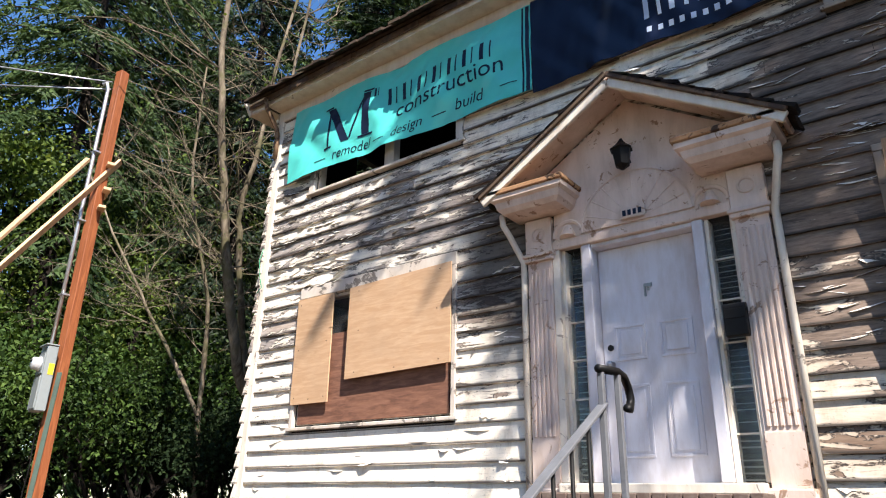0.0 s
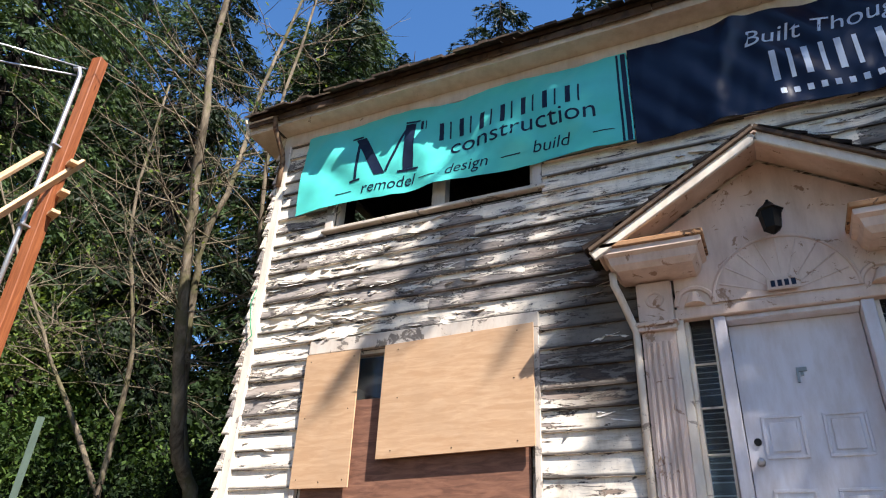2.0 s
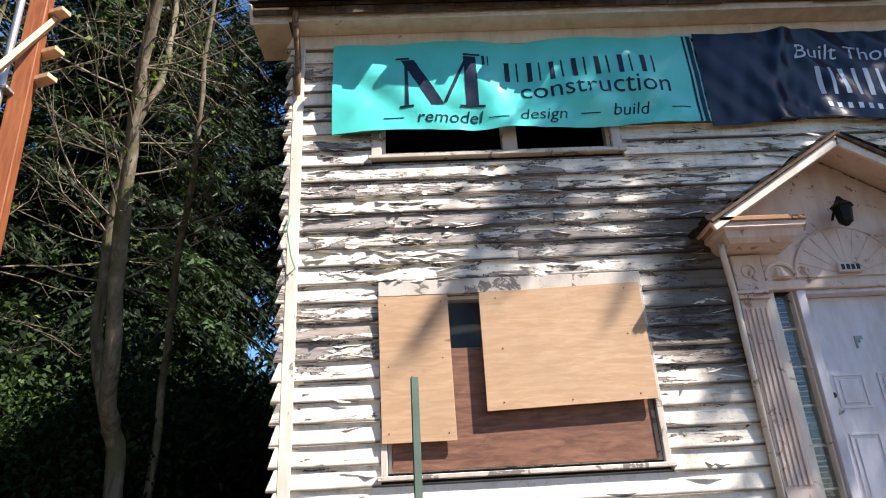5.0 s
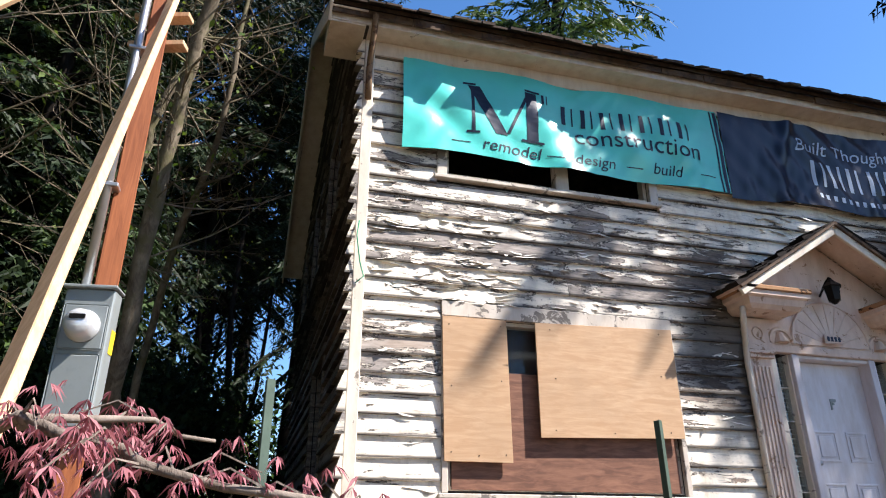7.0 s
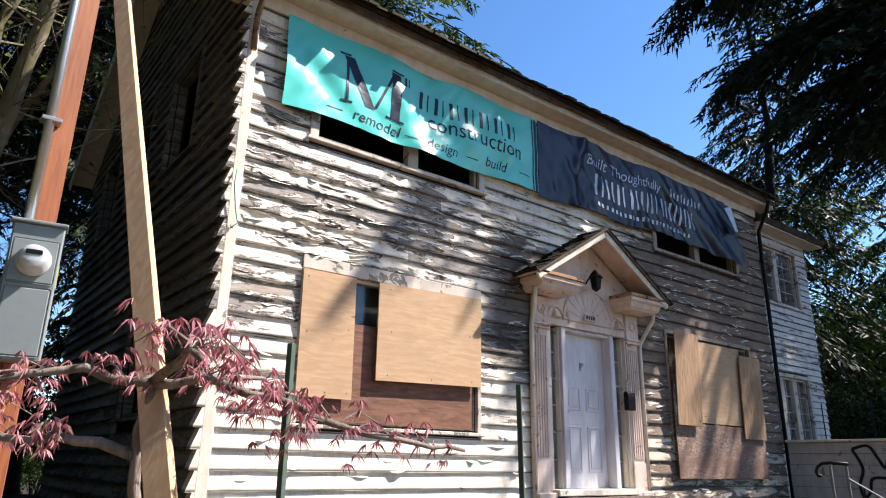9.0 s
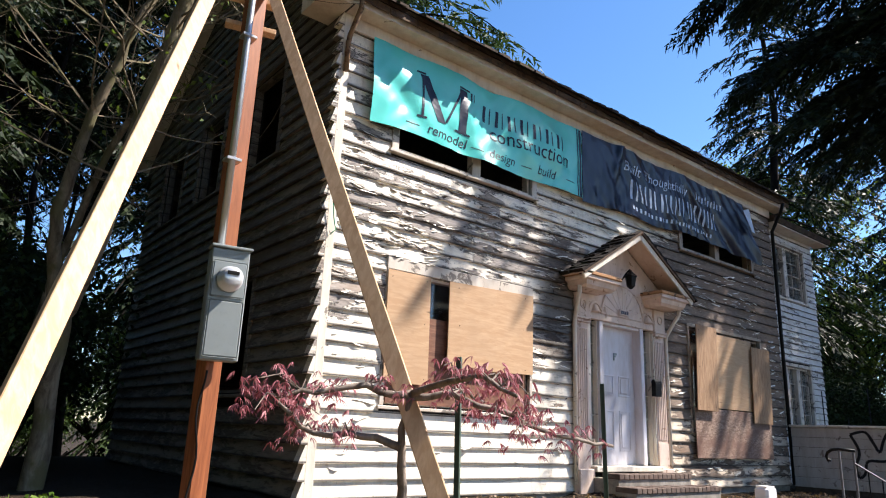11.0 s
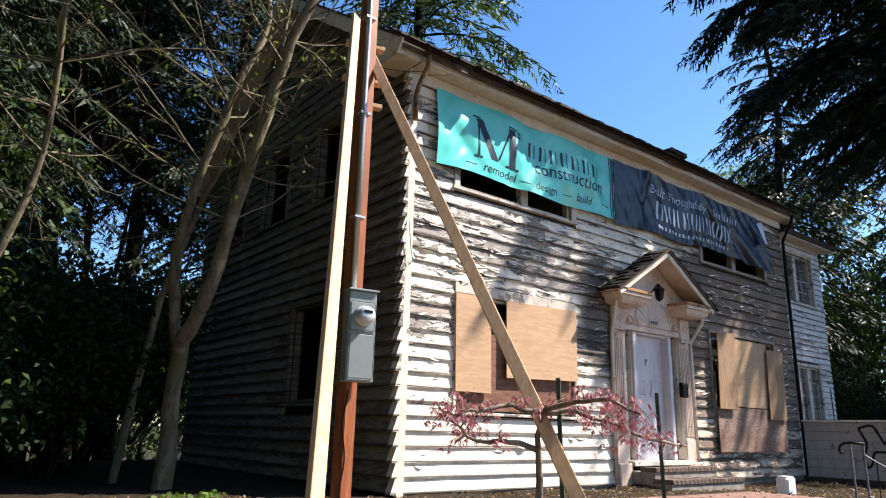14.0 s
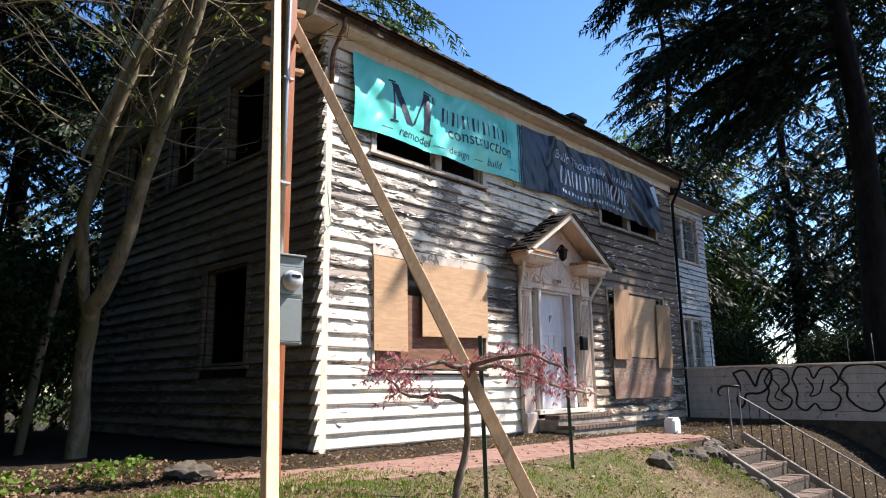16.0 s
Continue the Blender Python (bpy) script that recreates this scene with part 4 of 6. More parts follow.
# the emblem as plain strokes, then a row of plain blocks for the name
bars([(0.193, 0.74, 0.035, 0.56, 0.0), (0.262, 0.74, 0.13, 0.58, -0.50), (0.294, 0.72, 0.035, 0.54, 0.44), (0.355, 0.74, 0.125, 0.60, 0.0), (0.178, 0.765, 0.14, 0.026, 0), (0.338, 0.765, 0.25, 0.026, 0), (0.17, 0.205, 0.14, 0.026, 0), (0.355, 0.185, 0.17, 0.026, 0)], teal_at, TU, TV, INK, teal, "emblem_stroke")
bars([(0.405, 0.29, 0.03, 0.12, 0), (0.42, 0.29, 0.012, 0.12, 0)] + [b for k in range(7) for b in ((0.465 + 0.062 * k, 0.465, 0.05, 0.23, 0), (0.497 + 0.062 * k, 0.465, 0.018, 0.23, 0))], teal_at, TU, TV, INK, teal, "name_block")
words("construction", teal_at, 0.50, 0.665, 0.30, TU, TV, INK, teal)
words("remodel", teal_at, 0.22, 0.925, 0.19, TU, TV, INK, teal, 0.2)
words("design", teal_at, 0.49, 0.915, 0.19, TU, TV, INK, teal, 0.2)
words("build", teal_at, 0.74, 0.90, 0.19, TU, TV, INK, teal, 0.2)
bars([(u, v, 0.2, 0.012, 0) for u, v in ((0.135, 0.88), (0.41, 0.885), (0.655, 0.875), (0.90, 0.85))], teal_at, TU, TV, INK, teal, "dash")
bars([(0.972, 1.0, 0.022, 1.08, 0), (0.984, 1.0, 0.045, 1.08, 0)], teal_at, TU, TV, INK, teal, "border_stripe")
NU, NV = 4.75, 1.10
words("Built Thoughtfully", navy_at, 0.21, 0.34, 0.25, NU, NV, PALE, navy, 0.2)
bars([(0.635 + 0.022 * k, 0.35, 0.04, 0.12 if k % 3 else 0.17, 0.2) for k in range(9)], navy_at, NU, NV, PALE, navy, "name_block")
bars([b for k in range(10) for u in (0.25 + 0.052 * k + (0.012 if k > 2 else 0) + (0.012 if k > 5 else 0),) for b in ((u, 0.745, 0.05, 0.33, 0.0), (u + 0.028, 0.745, 0.035, 0.33, 0.0))], navy_at, NU, NV, PALE, navy, "number_block")
bars([(0.255 + 0.021 * k, 0.90, 0.045, 0.065, 0) for k in range(24)], navy_at, NU, NV, PALE, navy, "small_mark")
# ---- service post with meter ----
post = thing("service_post", "red-stained timber service post with meter box and conduit", "utility post")
PX0, PY0 = -8.65, 3.67
bm = bmesh.new()
beam(bm, (PX0 + 0.02, PY0 + 0.02, 0.9), (PX0, PY0 - 0.02, 7.22), 0.125, 0.125, (0.97, 0.2, 0), 0.006)
part("pole", bm, POLE, post, "red-brown stained square timber")
pipe("conduit", [(PX0 - 0.06, PY0 - 0.13, 3.2), (PX0 - 0.065, PY0 - 0.13, 5.0), (PX0 - 0.07, PY0 - 0.14, 6.9), (PX0 - 0.09, PY0 - 0.16, 7.0), (PX0 - 0.12, PY0 - 0.2, 6.97)], 0.027, STEEL, post, "shiny galvanised conduit")
for z in (3.9, 4.9, 5.9):
    part("pipe_strap", boxes((PX0 - 0.11, PX0 + 0.0, PY0 - 0.162, PY0 - 0.07, z, z + 0.025), bevel=0.004), STEEL, post)
MX0, MX1, MYF, MYB, MZ0, MZ1 = -8.78, -8.525, 3.455, 3.575, 2.48, 3.24
rot = Matrix.Translation((-8.65, 3.5, 0)) @ Matrix.Rotation(radians(-8), 4, "Z") @ Matrix.Translation((8.65, -3.5, 0))
bm = bmesh.new()
box(bm, MX0, MX1, MYF, MYB, MZ0, MZ1, rot, 0.008)
meter_box = part("meter_box", bm, GREYMETAL, post, "grey steel meter box")
bm = bmesh.new()
box(bm, MX0 - 0.012, MX1 + 0.012, MYF - 0.025, MYB, MZ1 + 0.001, MZ1 + 0.018, rot, 0.004)
part("rain_cap", bm, GREYMETAL, meter_box)
bm = bmesh.new()
box(bm, MX0 + 0.012, MX1 - 0.012, MYF - 0.014, MYF - 0.001, MZ0 + 0.02, MZ0 + 0.40, rot, 0.012)
part("cover", bm, GREYMETAL, meter_box)
bm = bmesh.new()
box(bm, MX0 + 0.012, MX1 - 0.012, MYF - 0.012, MYF - 0.001, MZ0 + 0.42, MZ1 - 0.09, rot, 0.01)
part("cover", bm, GREYMETAL, meter_box)
bm = bmesh.new()
c = rot @ Vector((-8.65, MYF - 0.012, MZ0 + 0.545))
n = (rot.to_3x3() @ Vector((0, -1, 0))).normalized()
tube(bm, [c, c + n * 0.02, c + n * 0.021, c + n * 0.085, c + n * 0.1], (0.088, 0.088, 0.077, 0.073, 0.05), 24)
meter = part("meter", bm, plain_mat("meter_glass", (0.62, 0.64, 0.66), 0.12, 0.3, 0.1), meter_box, "round glass electricity meter", True)
bm = bmesh.new()
box(bm, -8.69, -8.61, MYF - 0.117, MYF - 0.111, MZ0 + 0.56, MZ0 + 0.585, rot, 0.002)
part("display", bm, DARKMETAL, meter)
bm = bmesh.new()
box(bm, MX1 + 0.0005, MX1 + 0.003, MYF + 0.05, MYF + 0.11, MZ0 + 0.42, MZ0 + 0.55, rot)
part("sticker", bm, plain_mat("yellow_sticker", (0.75, 0.55, 0.03), 0.5), meter_box, "yellow warning sticker")
bm = bmesh.new()
tube(bm, [(PX0 - 0.045 + 0.018 * math.sin(z * 11), PY0 - 0.085, z) for z in (0.9 + 0.08 * k for k in range(20))], 0.007, 6)
part("ground_wire", bm, DARKMETAL, post)
for z, dx in ((5.72, 0.0), (5.10, 0.0), (5.36, 0.02)):
    bm = bmesh.new()
    beam(bm, (PX0 - 0.17, PY0 + 0.11 + dx, z), (PX0 + 0.2, PY0 + 0.0 + dx, z), 0.04, 0.09, (0, 0, 1))
    part("cleat", bm, PINE, post, "short raw pine block")
for a, b, sd in (((-8.58, 3.84, 5.86), (-8.35, 0.78, 0.75), (0.7, -0.65, 0.3)), ((-8.86, 3.54, 5.86), (-10.44, 0.86, 0.72), (1, 0.4, 0))):
    bm = bmesh.new()
    beam(bm, a, b, 0.09, 0.04, sd)
    part("brace", bm, PINE, post, "raw pine prop")
# overhead wires
wires = tagged(new("service_wire"), "thin pale overhead wires tied to the post", "wire")
for k, end in enumerate(((-22, -9, 9.6), (-24, -7, 9.2))):
    p0 = Vector((PX0 - 0.08, PY0 - 0.1, 7.05 - 0.12 * k))
    pts = [p0.lerp(Vector(end), s) - Vector((0, 0, 1.3 * s * (1 - s))) for s in (i / 14 for i in range(15))]
    pipe("strand", pts, 0.011, STEEL, wires, sides=5)

# ---- iron stakes, green post, box, rock ----
GREENSTEEL = plain_mat("green_enamel", (0.08, 0.115, 0.09), 0.55, 0.0, 0.3)
for x, y, zt, lab in ((-7.70, 2.12, 2.52, "green steel fence stake in the lawn near the maple"), (-5.88, 2.50, 2.51, "green steel fence stake in the lawn by the path")):
    st = thing("fence_stake", lab, "stake", "stakes in the lawn")
    bm = bmesh.new()
    beam(bm, (x, y - 0.04, 0.85), (x, y, zt), 0.038, 0.006, (0.8, 0.6, 0), 0.001)
    part("flange", bm, GREENSTEEL, st)
    bm = bmesh.new()
    beam(bm, (x - 0.009, y - 0.025, 0.85), (x - 0.009, y + 0.015, zt), 0.006, 0.028, (0.8, 0.6, 0), 0.001)
    part("web", bm, GREENSTEEL, st)
jug = tagged(part("plastic_box", boxes((-1.54, -1.28, 3.41, 3.59, 1.325, 1.585), bevel=0.03), plain_mat("white_plastic", (0.8, 0.8, 0.8), 0.35, 0, 0.06)), "white plastic box on the paved path", "box")
part("lid", boxes((-1.52, -1.30, 3.43, 3.57, 1.5855, 1.597), bevel=0.005), plain_mat("white_lid", (0.75, 0.75, 0.74), 0.4, 0, 0.06), jug)
pipe("green_wire", [(-6.99, 5.17, 4.66), (-7.01, 5.14, 4.5), (-6.97, 5.15, 4.25), (-6.93, 5.16, 4.12), (-7.0, 5.15, 4.05)], 0.006, plain_mat("green_flex", (0.05, 0.32, 0.16), 0.4), house, "loose green wire", 5)


def rock(x, y, s, seed, label="", z=None):
    r = random.Random(seed)
    bm = bmesh.new()
    bmesh.ops.create_icosphere(bm, subdivisions=3, radius=s)
    off = Vector((r.uniform(0, 50), r.uniform(0, 50), r.uniform(0, 50)))
    q = (r.uniform(0.8, 1.4), r.uniform(0.7, 1.0), r.uniform(0.55, 0.8))
    z = height(x, y) if z is None else z
    for v in bm.verts:
        k = 1 + 0.5 * noise.noise(v.co / s * 1.3 + off) + 0.28 * noise.noise(v.co / s * 3.5 + off) + 0.12 * noise.noise(v.co / s * 9 + off)
        v.co = Vector((v.co.x * q[0] * k + x, v.co.y * q[1] * k + y, v.co.z * q[2] * k + z + s * 0.15))
    ob = part("rock", bm, STONE)
    return tagged(ob, label or "rough grey-brown rock at the edge of the path", "rock", "rocks")


rock(-9.12, 4.2, 0.17, 3, "pale lichened rock beside the path end")
for k in range(16):
    x = -4.5 + 0.13 * k
    rock(x + rng.uniform(-0.05, 0.05), 2.36 + rng.uniform(-0.08, 0.06), rng.uniform(0.11, 0.21), 20 + k, "dark broken rock edging the bank", z=1.17 + rng.uniform(-0.08, 0.05))
for k in range(8):
    rock(-2.78 + rng.uniform(-0.12, 0.06), 2.2 - 0.16 * k, rng.uniform(0.08, 0.14), 60 + k, "dark broken rock beside the steps")

# ---- garden steps and handrail ----
steps = thing("garden_steps", "brick garden steps between pale stringers going down the bank", "steps")
for k in range(7):
    z, y = 1.36 - 0.165 * (k + 1), 2.42 - 0.27 * k
    tread = part("step", boxes((-2.55, -1.3, y - 0.27, y, z - 0.2, z - 0.05)), STONE, steps)
    for i in range(11):
        x0 = -2.55 + i * 0.1137
        part("brick", boxes((x0, x0 + 0.106, y - 0.275, y - 0.012, z - 0.049, z + rng.uniform(-0.006, 0.005)), bevel=0.005), STEPBRICK, tread)
for x in (-2.62, -1.24):
    bm = bmesh.new()
    beam(bm, (x, 2.5, 1.37), (x, 0.6, 0.20), 0.055, 0.10, (1, 0, 0), 0.01)
    part("stringer", bm, CONCRETE, steps, "pale weathered stringer")
RAILGREY = plain_mat("worn_grey_rail_paint", (0.15, 0.155, 0.165), 0.5, 0.0, 0.3, 5.0, 0.1)
rail = thing("iron_handrail", "black and grey iron handrail with curled end beside the steps", "handrail")
bm = bmesh.new()
beam(bm, (-1.15, 2.53, 1.935), (-1.15, 0.75, 0.86), 0.04, 0.014, (1, 0, 0), 0.003)
part("rail", bm, RAILGREY, rail, "flat grey-painted rail")
pipe("rail_end", [(-1.15, 2.50, 2.07), (-1.15, 2.68, 2.085), (-1.155, 2.76, 2.075), (-1.16, 2.81, 2.04), (-1.16, 2.83, 1.99), (-1.16, 2.81, 1.945), (-1.16, 2.78, 1.95)], 0.018, DARKMETAL, rail, "curled handrail end")
for y, zt in ((2.68, 2.08), (2.52, 2.07)):
    part("post", boxes((-1.162, -1.138, y - 0.012, y + 0.012, 1.22, zt), bevel=0.003), RAILGREY, rail)
for k in range(12):
    y = 2.38 - 0.14 * k
    pipe("baluster", [(-1.15, y, 1.28 - 0.62 * (2.5 - y)), (-1.15, y, 1.935 - 0.604 * (2.53 - y))], 0.008, DARKMETAL, rail, sides=5)

# ---- side garden wall with graffiti ----
gw = thing("garden_wall", "low white board wall with black sprayed loops", "wall", kind="structure")
# dark stone colour stands in for the black shade below the boards
part("core", boxes((3.07, 3.2, -4.0, 5.18, 0.0, 2.44)), STONE, gw)
for k in range(6):
    y = -4.0
    while y < 5.15:
        q = min(5.18, y + rng.uniform(2.2, 3.4))
        part("board", boxes((3.045 + rng.uniform(-0.004, 0.004), 3.068, y, q - 0.004, 1.40 + 0.175 * k, 1.57 + 0.175 * k), bevel=0.004), WALLBOARD, gw)
        y = q
part("cap", boxes((3.0, 3.26, -4.0, 5.18, 2.452, 2.495), bevel=0.008), TRIM, gw)
spray = plain_mat("black_spray_paint", (0.015, 0.015, 0.018), 0.6)


def sprayed(pts, width=0.026):
    """One sprayed line on the boards, rounded between its points (along the wall, height)."""
    fine = []
    for i in range(len(pts) - 1):
        a, b, c, d = (Vector(pts[min(max(k, 0), len(pts) - 1)]) for k in (i - 1, i, i + 1, i + 2))
        fine += [0.5 * (2 * b + (c - a) * q + (2 * a - 5 * b + 4 * c - d) * q * q + (3 * b - a - 3 * c + d) * q ** 3) for q in (0, 0.25, 0.5, 0.75)]
    fine.append(Vector(pts[-1]))
    bm = bmesh.new()
    for i, p in enumerate(fine[:-1]):
        q = fine[i + 1]
        if (q - p).length > 0.002:
            beam(bm, (3.038, p.x, p.y), (3.038, q.x, q.y), 0.008, width, (1, 0, 0), 0)
    part("sprayed_line", bm, spray, gw)


# swollen overlapping shapes, outlined only
sprayed([(4.14, 2.34), (3.9, 2.39), (3.78, 2.2), (3.7, 2.06), (3.62, 2.26), (3.5, 2.42), (3.36, 2.3), (3.44, 2.06), (3.62, 1.92), (3.9, 1.9), (3.96, 1.7), (4.06, 1.62), (4.1, 1.8), (4.02, 2.05), (4.14, 2.34)], 0.045)
sprayed([(3.52, 2.16), (3.34, 2.4), (3.1, 2.36), (3.04, 2.14), (3.2, 1.96), (3.02, 1.8), (3.12, 1.62), (3.36, 1.6), (3.5, 1.76), (3.44, 1.96), (3.52, 2.16)], 0.035)
sprayed([(3.36, 2.2), (3.24, 2.04), (3.34, 1.84), (3.2, 1.76)])
sprayed([(2.98, 2.2), (2.86, 2.42), (2.66, 2.40), (2.58, 2.2), (2.44, 2.38), (2.24, 2.40), (2.14, 2.16), (2.3, 2.0), (2.14, 1.84), (2.24, 1.62), (2.5, 1.6), (2.6, 1.72), (2.78, 1.58), (2.94, 1.7), (2.9, 1.94), (2.98, 2.2)], 0.035)
sprayed([(2.72, 2.22), (2.6, 2.02), (2.68, 1.86), (2.5, 1.92), (2.4, 2.18)])
sprayed([(2.12, 2.2), (1.96, 2.42), (1.5, 2.44), (1.28, 2.3), (1.36, 2.1), (1.5, 1.95), (1.42, 1.72), (1.6, 1.58), (1.84, 1.64), (2.02, 1.84), (2.0, 2.04), (2.12, 2.2)], 0.04)
sprayed([(1.3, 2.12), (1.12, 2.4), (0.82, 2.38), (0.72, 2.05), (0.84, 1.7), (1.1, 1.62), (1.28, 1.8), (1.3, 2.12)], 0.035)
sprayed([(1.1, 2.2), (0.98, 2.0), (1.08, 1.8)])

# iron railings behind the wall
fence = thing("iron_fence", "row of thin black iron railings behind the garden wall", "fence")
for k in range(13):
    y = 5.6 - 0.42 * k
    pipe("picket", [(4.6 + 0.02 * math.sin(k * 2.1), y, 0.6), (4.6 + 0.05 * math.sin(k * 1.3), y + 0.03 * math.sin(k * 1.9), 3.0 + 0.32 * math.sin(k * 2.4))], 0.011, DARKMETAL, fence, sides=5)
part("fence_rail", boxes((4.585, 4.615, 0.4, 5.7, 2.52, 2.545)), DARKMETAL, fence)

# ---- foliage ----
def leaves(name, pts, dirs, length, width, mat, parent=None, seed=0, droop=0.25, label="", tri=False):
    """Many small folded leaves: at each point one blade along its direction."""
    r = np.random.RandomState(seed)
    p, d = np.asarray(pts, float), np.asarray(dirs, float)
    n = len(p)
    d = d / (np.linalg.norm(d, axis=1, keepdims=True) + 1e-9)
    s = np.cross(d, r.normal(size=(n, 3)))
    s /= np.linalg.norm(s, axis=1, keepdims=True) + 1e-9
    L = length * r.uniform(0.6, 1.35, (n, 1))
    W = width * r.uniform(0.6, 1.3, (n, 1))
    down = np.array([0, 0, -1.0])
    mid = p + d * L * 0.5
    tip = p + d * L + down * droop * L
    if tri:
        v = np.stack([p - s * W * 0.5, p + s * W * 0.5, tip], 1).reshape(-1, 3)
    else:
        v = np.stack([p, mid + s * W * 0.5, tip, mid - s * W * 0.5], 1).reshape(-1, 3)
    c = 3 if tri else 4
    me = bpy.data.meshes.new(name)
    me.vertices.add(c * n), me.loops.add(c * n), me.polygons.add(n)
    me.vertices.foreach_set("co", v.ravel())
    me.loops.foreach_set("vertex_index", np.arange(c * n, dtype=np.int32))
    me.polygons.foreach_set("loop_start", np.arange(0, c * n, c, dtype=np.int32))
    me.update(calc_edges=True)
    me.materials.append(mat)
    ob = new(name, me)
    if parent is not None:
        ob.parent = parent
    if label:
        ob["label"] = label
    return ob


def bough(r, spine, L, wide, dens, pts, dirs):
    """Flat side twigs along a limb, each feathered with short needle blades."""
    for _ in range(int(11 * L * dens * wide) + 3):
        s = r.uniform(0.1, 1.0) ** 0.8
        i = min(5, int(s * 6))
        q = spine[i].lerp(spine[i + 1], s * 6 - i)
        out = (spine[i + 1] - spine[i]).normalized()
        side = out.cross(Vector((0, 0, 1))).normalized() * r.choice((-1, 1))
        tw = (out * r.uniform(0.5, 1.1) + side * r.uniform(0.3, 1.1) + Vector((0, 0, r.uniform(-0.45, 0.05)))).normalized()
        ln = (0.30 * L * (1 - 0.72 * s) + 0.28) * r.uniform(0.6, 1.2) * wide
        cross = tw.cross(Vector((0, 0, 1))).normalized()
        n = max(5, int(ln * 15))
        for k in range(n):
            f = (k + 0.5) / n
            e = 1 if k % 2 else -1
            pts.append(q + tw * ln * f + Vector((0, 0, -0.16 * ln * f * f)) + cross * r.uniform(-0.03, 0.03))
            dirs.append(tw * 0.75 + cross * e * r.uniform(0.4, 1.1) + Vector((0, 0, r.uniform(-0.5, 0.15))))


def fir(label, h, reach, bare, seed, trunk_r, dens=1.0, droop=0.35, group="", taper=0.75, extra=(), blade=0.20, thin=1.0, needles=FIR_SHADED):
    """A tall fir: tapered trunk, drooping limbs with needle sprays, uneven outline."""
    r = random.Random(seed)
    t = tagged(new("fir_tree"), label, "tree", group)
    bm = bmesh.new()
    n = 10
    tube(bm, [(0.12 * math.sin(k * 1.3 + seed), 0.12 * math.cos(k * 1.7 + seed), -0.6 + (h + 0.6) * k / n) for k in range(n + 1)], [trunk_r * (1.15 - 1.1 * k / n) for k in range(n + 1)], 10)
    part("trunk", bm, BARK, t, "", True)
    limbs, pts, dirs = bmesh.new(), [], []
    z = bare
    while z < h - 0.3:
        f = (z - bare) / (h - bare)
        for _ in range(r.choice((3, 4, 5))):
            a = r.uniform(0, 2 * math.pi)
            if r.random() > thin and 2.9 < a < 5.7:
                continue
            L = reach * (1 - f) ** taper * r.uniform(0.55, 1.15) * min(1.0, 0.55 + 2.2 * f) + 0.25
            rise = r.uniform(-0.05, 0.25) - 0.25 * (1 - f)
            spine = []
            for k in range(7):
                s = k / 6
                spine.append(Vector((math.cos(a + 0.15 * s) * L * s, math.sin(a + 0.15 * s) * L * s, z + L * (rise * s - droop * s * s))))
            tube(limbs, spine, [0.012 + 0.035 * L / reach * (1 - k / 6.5) * (trunk_r / 0.3) for k in range(7)], 4, False)
            bough(r, spine, L, 1.0, dens, pts, dirs)
        z += r.uniform(0.28, 0.55)
    for ang, z, L, rise, mult, wide in extra:
        spine = [Vector((math.cos(ang + 0.1 * q) * L * q, math.sin(ang + 0.1 * q) * L * q, z + L * (rise * q - droop * q * q))) for q in (i / 6 for i in range(7))]
        tube(limbs, spine, [0.10 * (1 - i / 7) + 0.01 for i in range(7)], 5, False)
        bough(r, spine, L, wide, dens * mult, pts, dirs)
    tagged(part("branchwork", limbs, BARK, t), kind="stuff")
    leaves("crown", pts, dirs, blade, blade * 0.38, needles, t, seed, 0.15, tri=True)
    return t


def broad(label, h, reach, seed, mat, count, leaf=0.13, low=0.15, group="", name="leafy_tree", trunk=True, bark=BARK):
    """A leafy tree or tall shrub: forked limbs, twigs, and clumps of single leaves with gaps."""
    r = random.Random(seed)
    t = tagged(new(name), label, "tree" if trunk else "shrub", group)
    bm, ends = bmesh.new(), []

    def grow(p, d, L, rad, depth):
        pts = [p]
        for k in range(4):
            d = (d + Vector((r.uniform(-0.22, 0.22), r.uniform(-0.22, 0.22), r.uniform(-0.08, 0.2)))).normalized()
            pts.append(pts[-1] + d * L / 4)
        tube(bm, pts, [rad * (1 - 0.16 * k) for k in range(5)], 6 if depth < 2 else 4, False)
        if depth >= 2:
            ends.extend(pts[1:])
        if depth < 4:
            for _ in range(r.choice((2, 3, 3))):
                k = r.choice((2, 3, 4, 4))
                nd = (d + Vector((r.uniform(-1, 1), r.uniform(-1, 1), r.uniform(-0.45, 0.6)))).normalized()
                grow(pts[k], nd, L * r.uniform(0.55, 0.8), rad * 0.5, depth + 1)

    for _ in range(1 if trunk else 4):
        grow(Vector((r.uniform(-0.2, 0.2), r.uniform(-0.2, 0.2), -0.4)), Vector((r.uniform(-0.3, 0.3) * (1 if trunk else 2.5), r.uniform(-0.3, 0.3) * (1 if trunk else 2.5), 1)).normalized(), h * 0.42, h * 0.018 + 0.02, 0)
    part("trunk", bm, bark, t)
    pts, dirs = [], []
    for _ in range(count):
        e = r.choice(ends)
        q = e + Vector((r.gauss(0, 1), r.gauss(0, 1), r.gauss(0, 0.8))) * reach * 0.10
        pts.append(q)
        dirs.append(Vector((r.uniform(-1, 1), r.uniform(-1, 1), r.uniform(-0.8, 0.4))))
    leaves("crown", pts, dirs, leaf, leaf * 0.62, mat, t, seed)
    return t


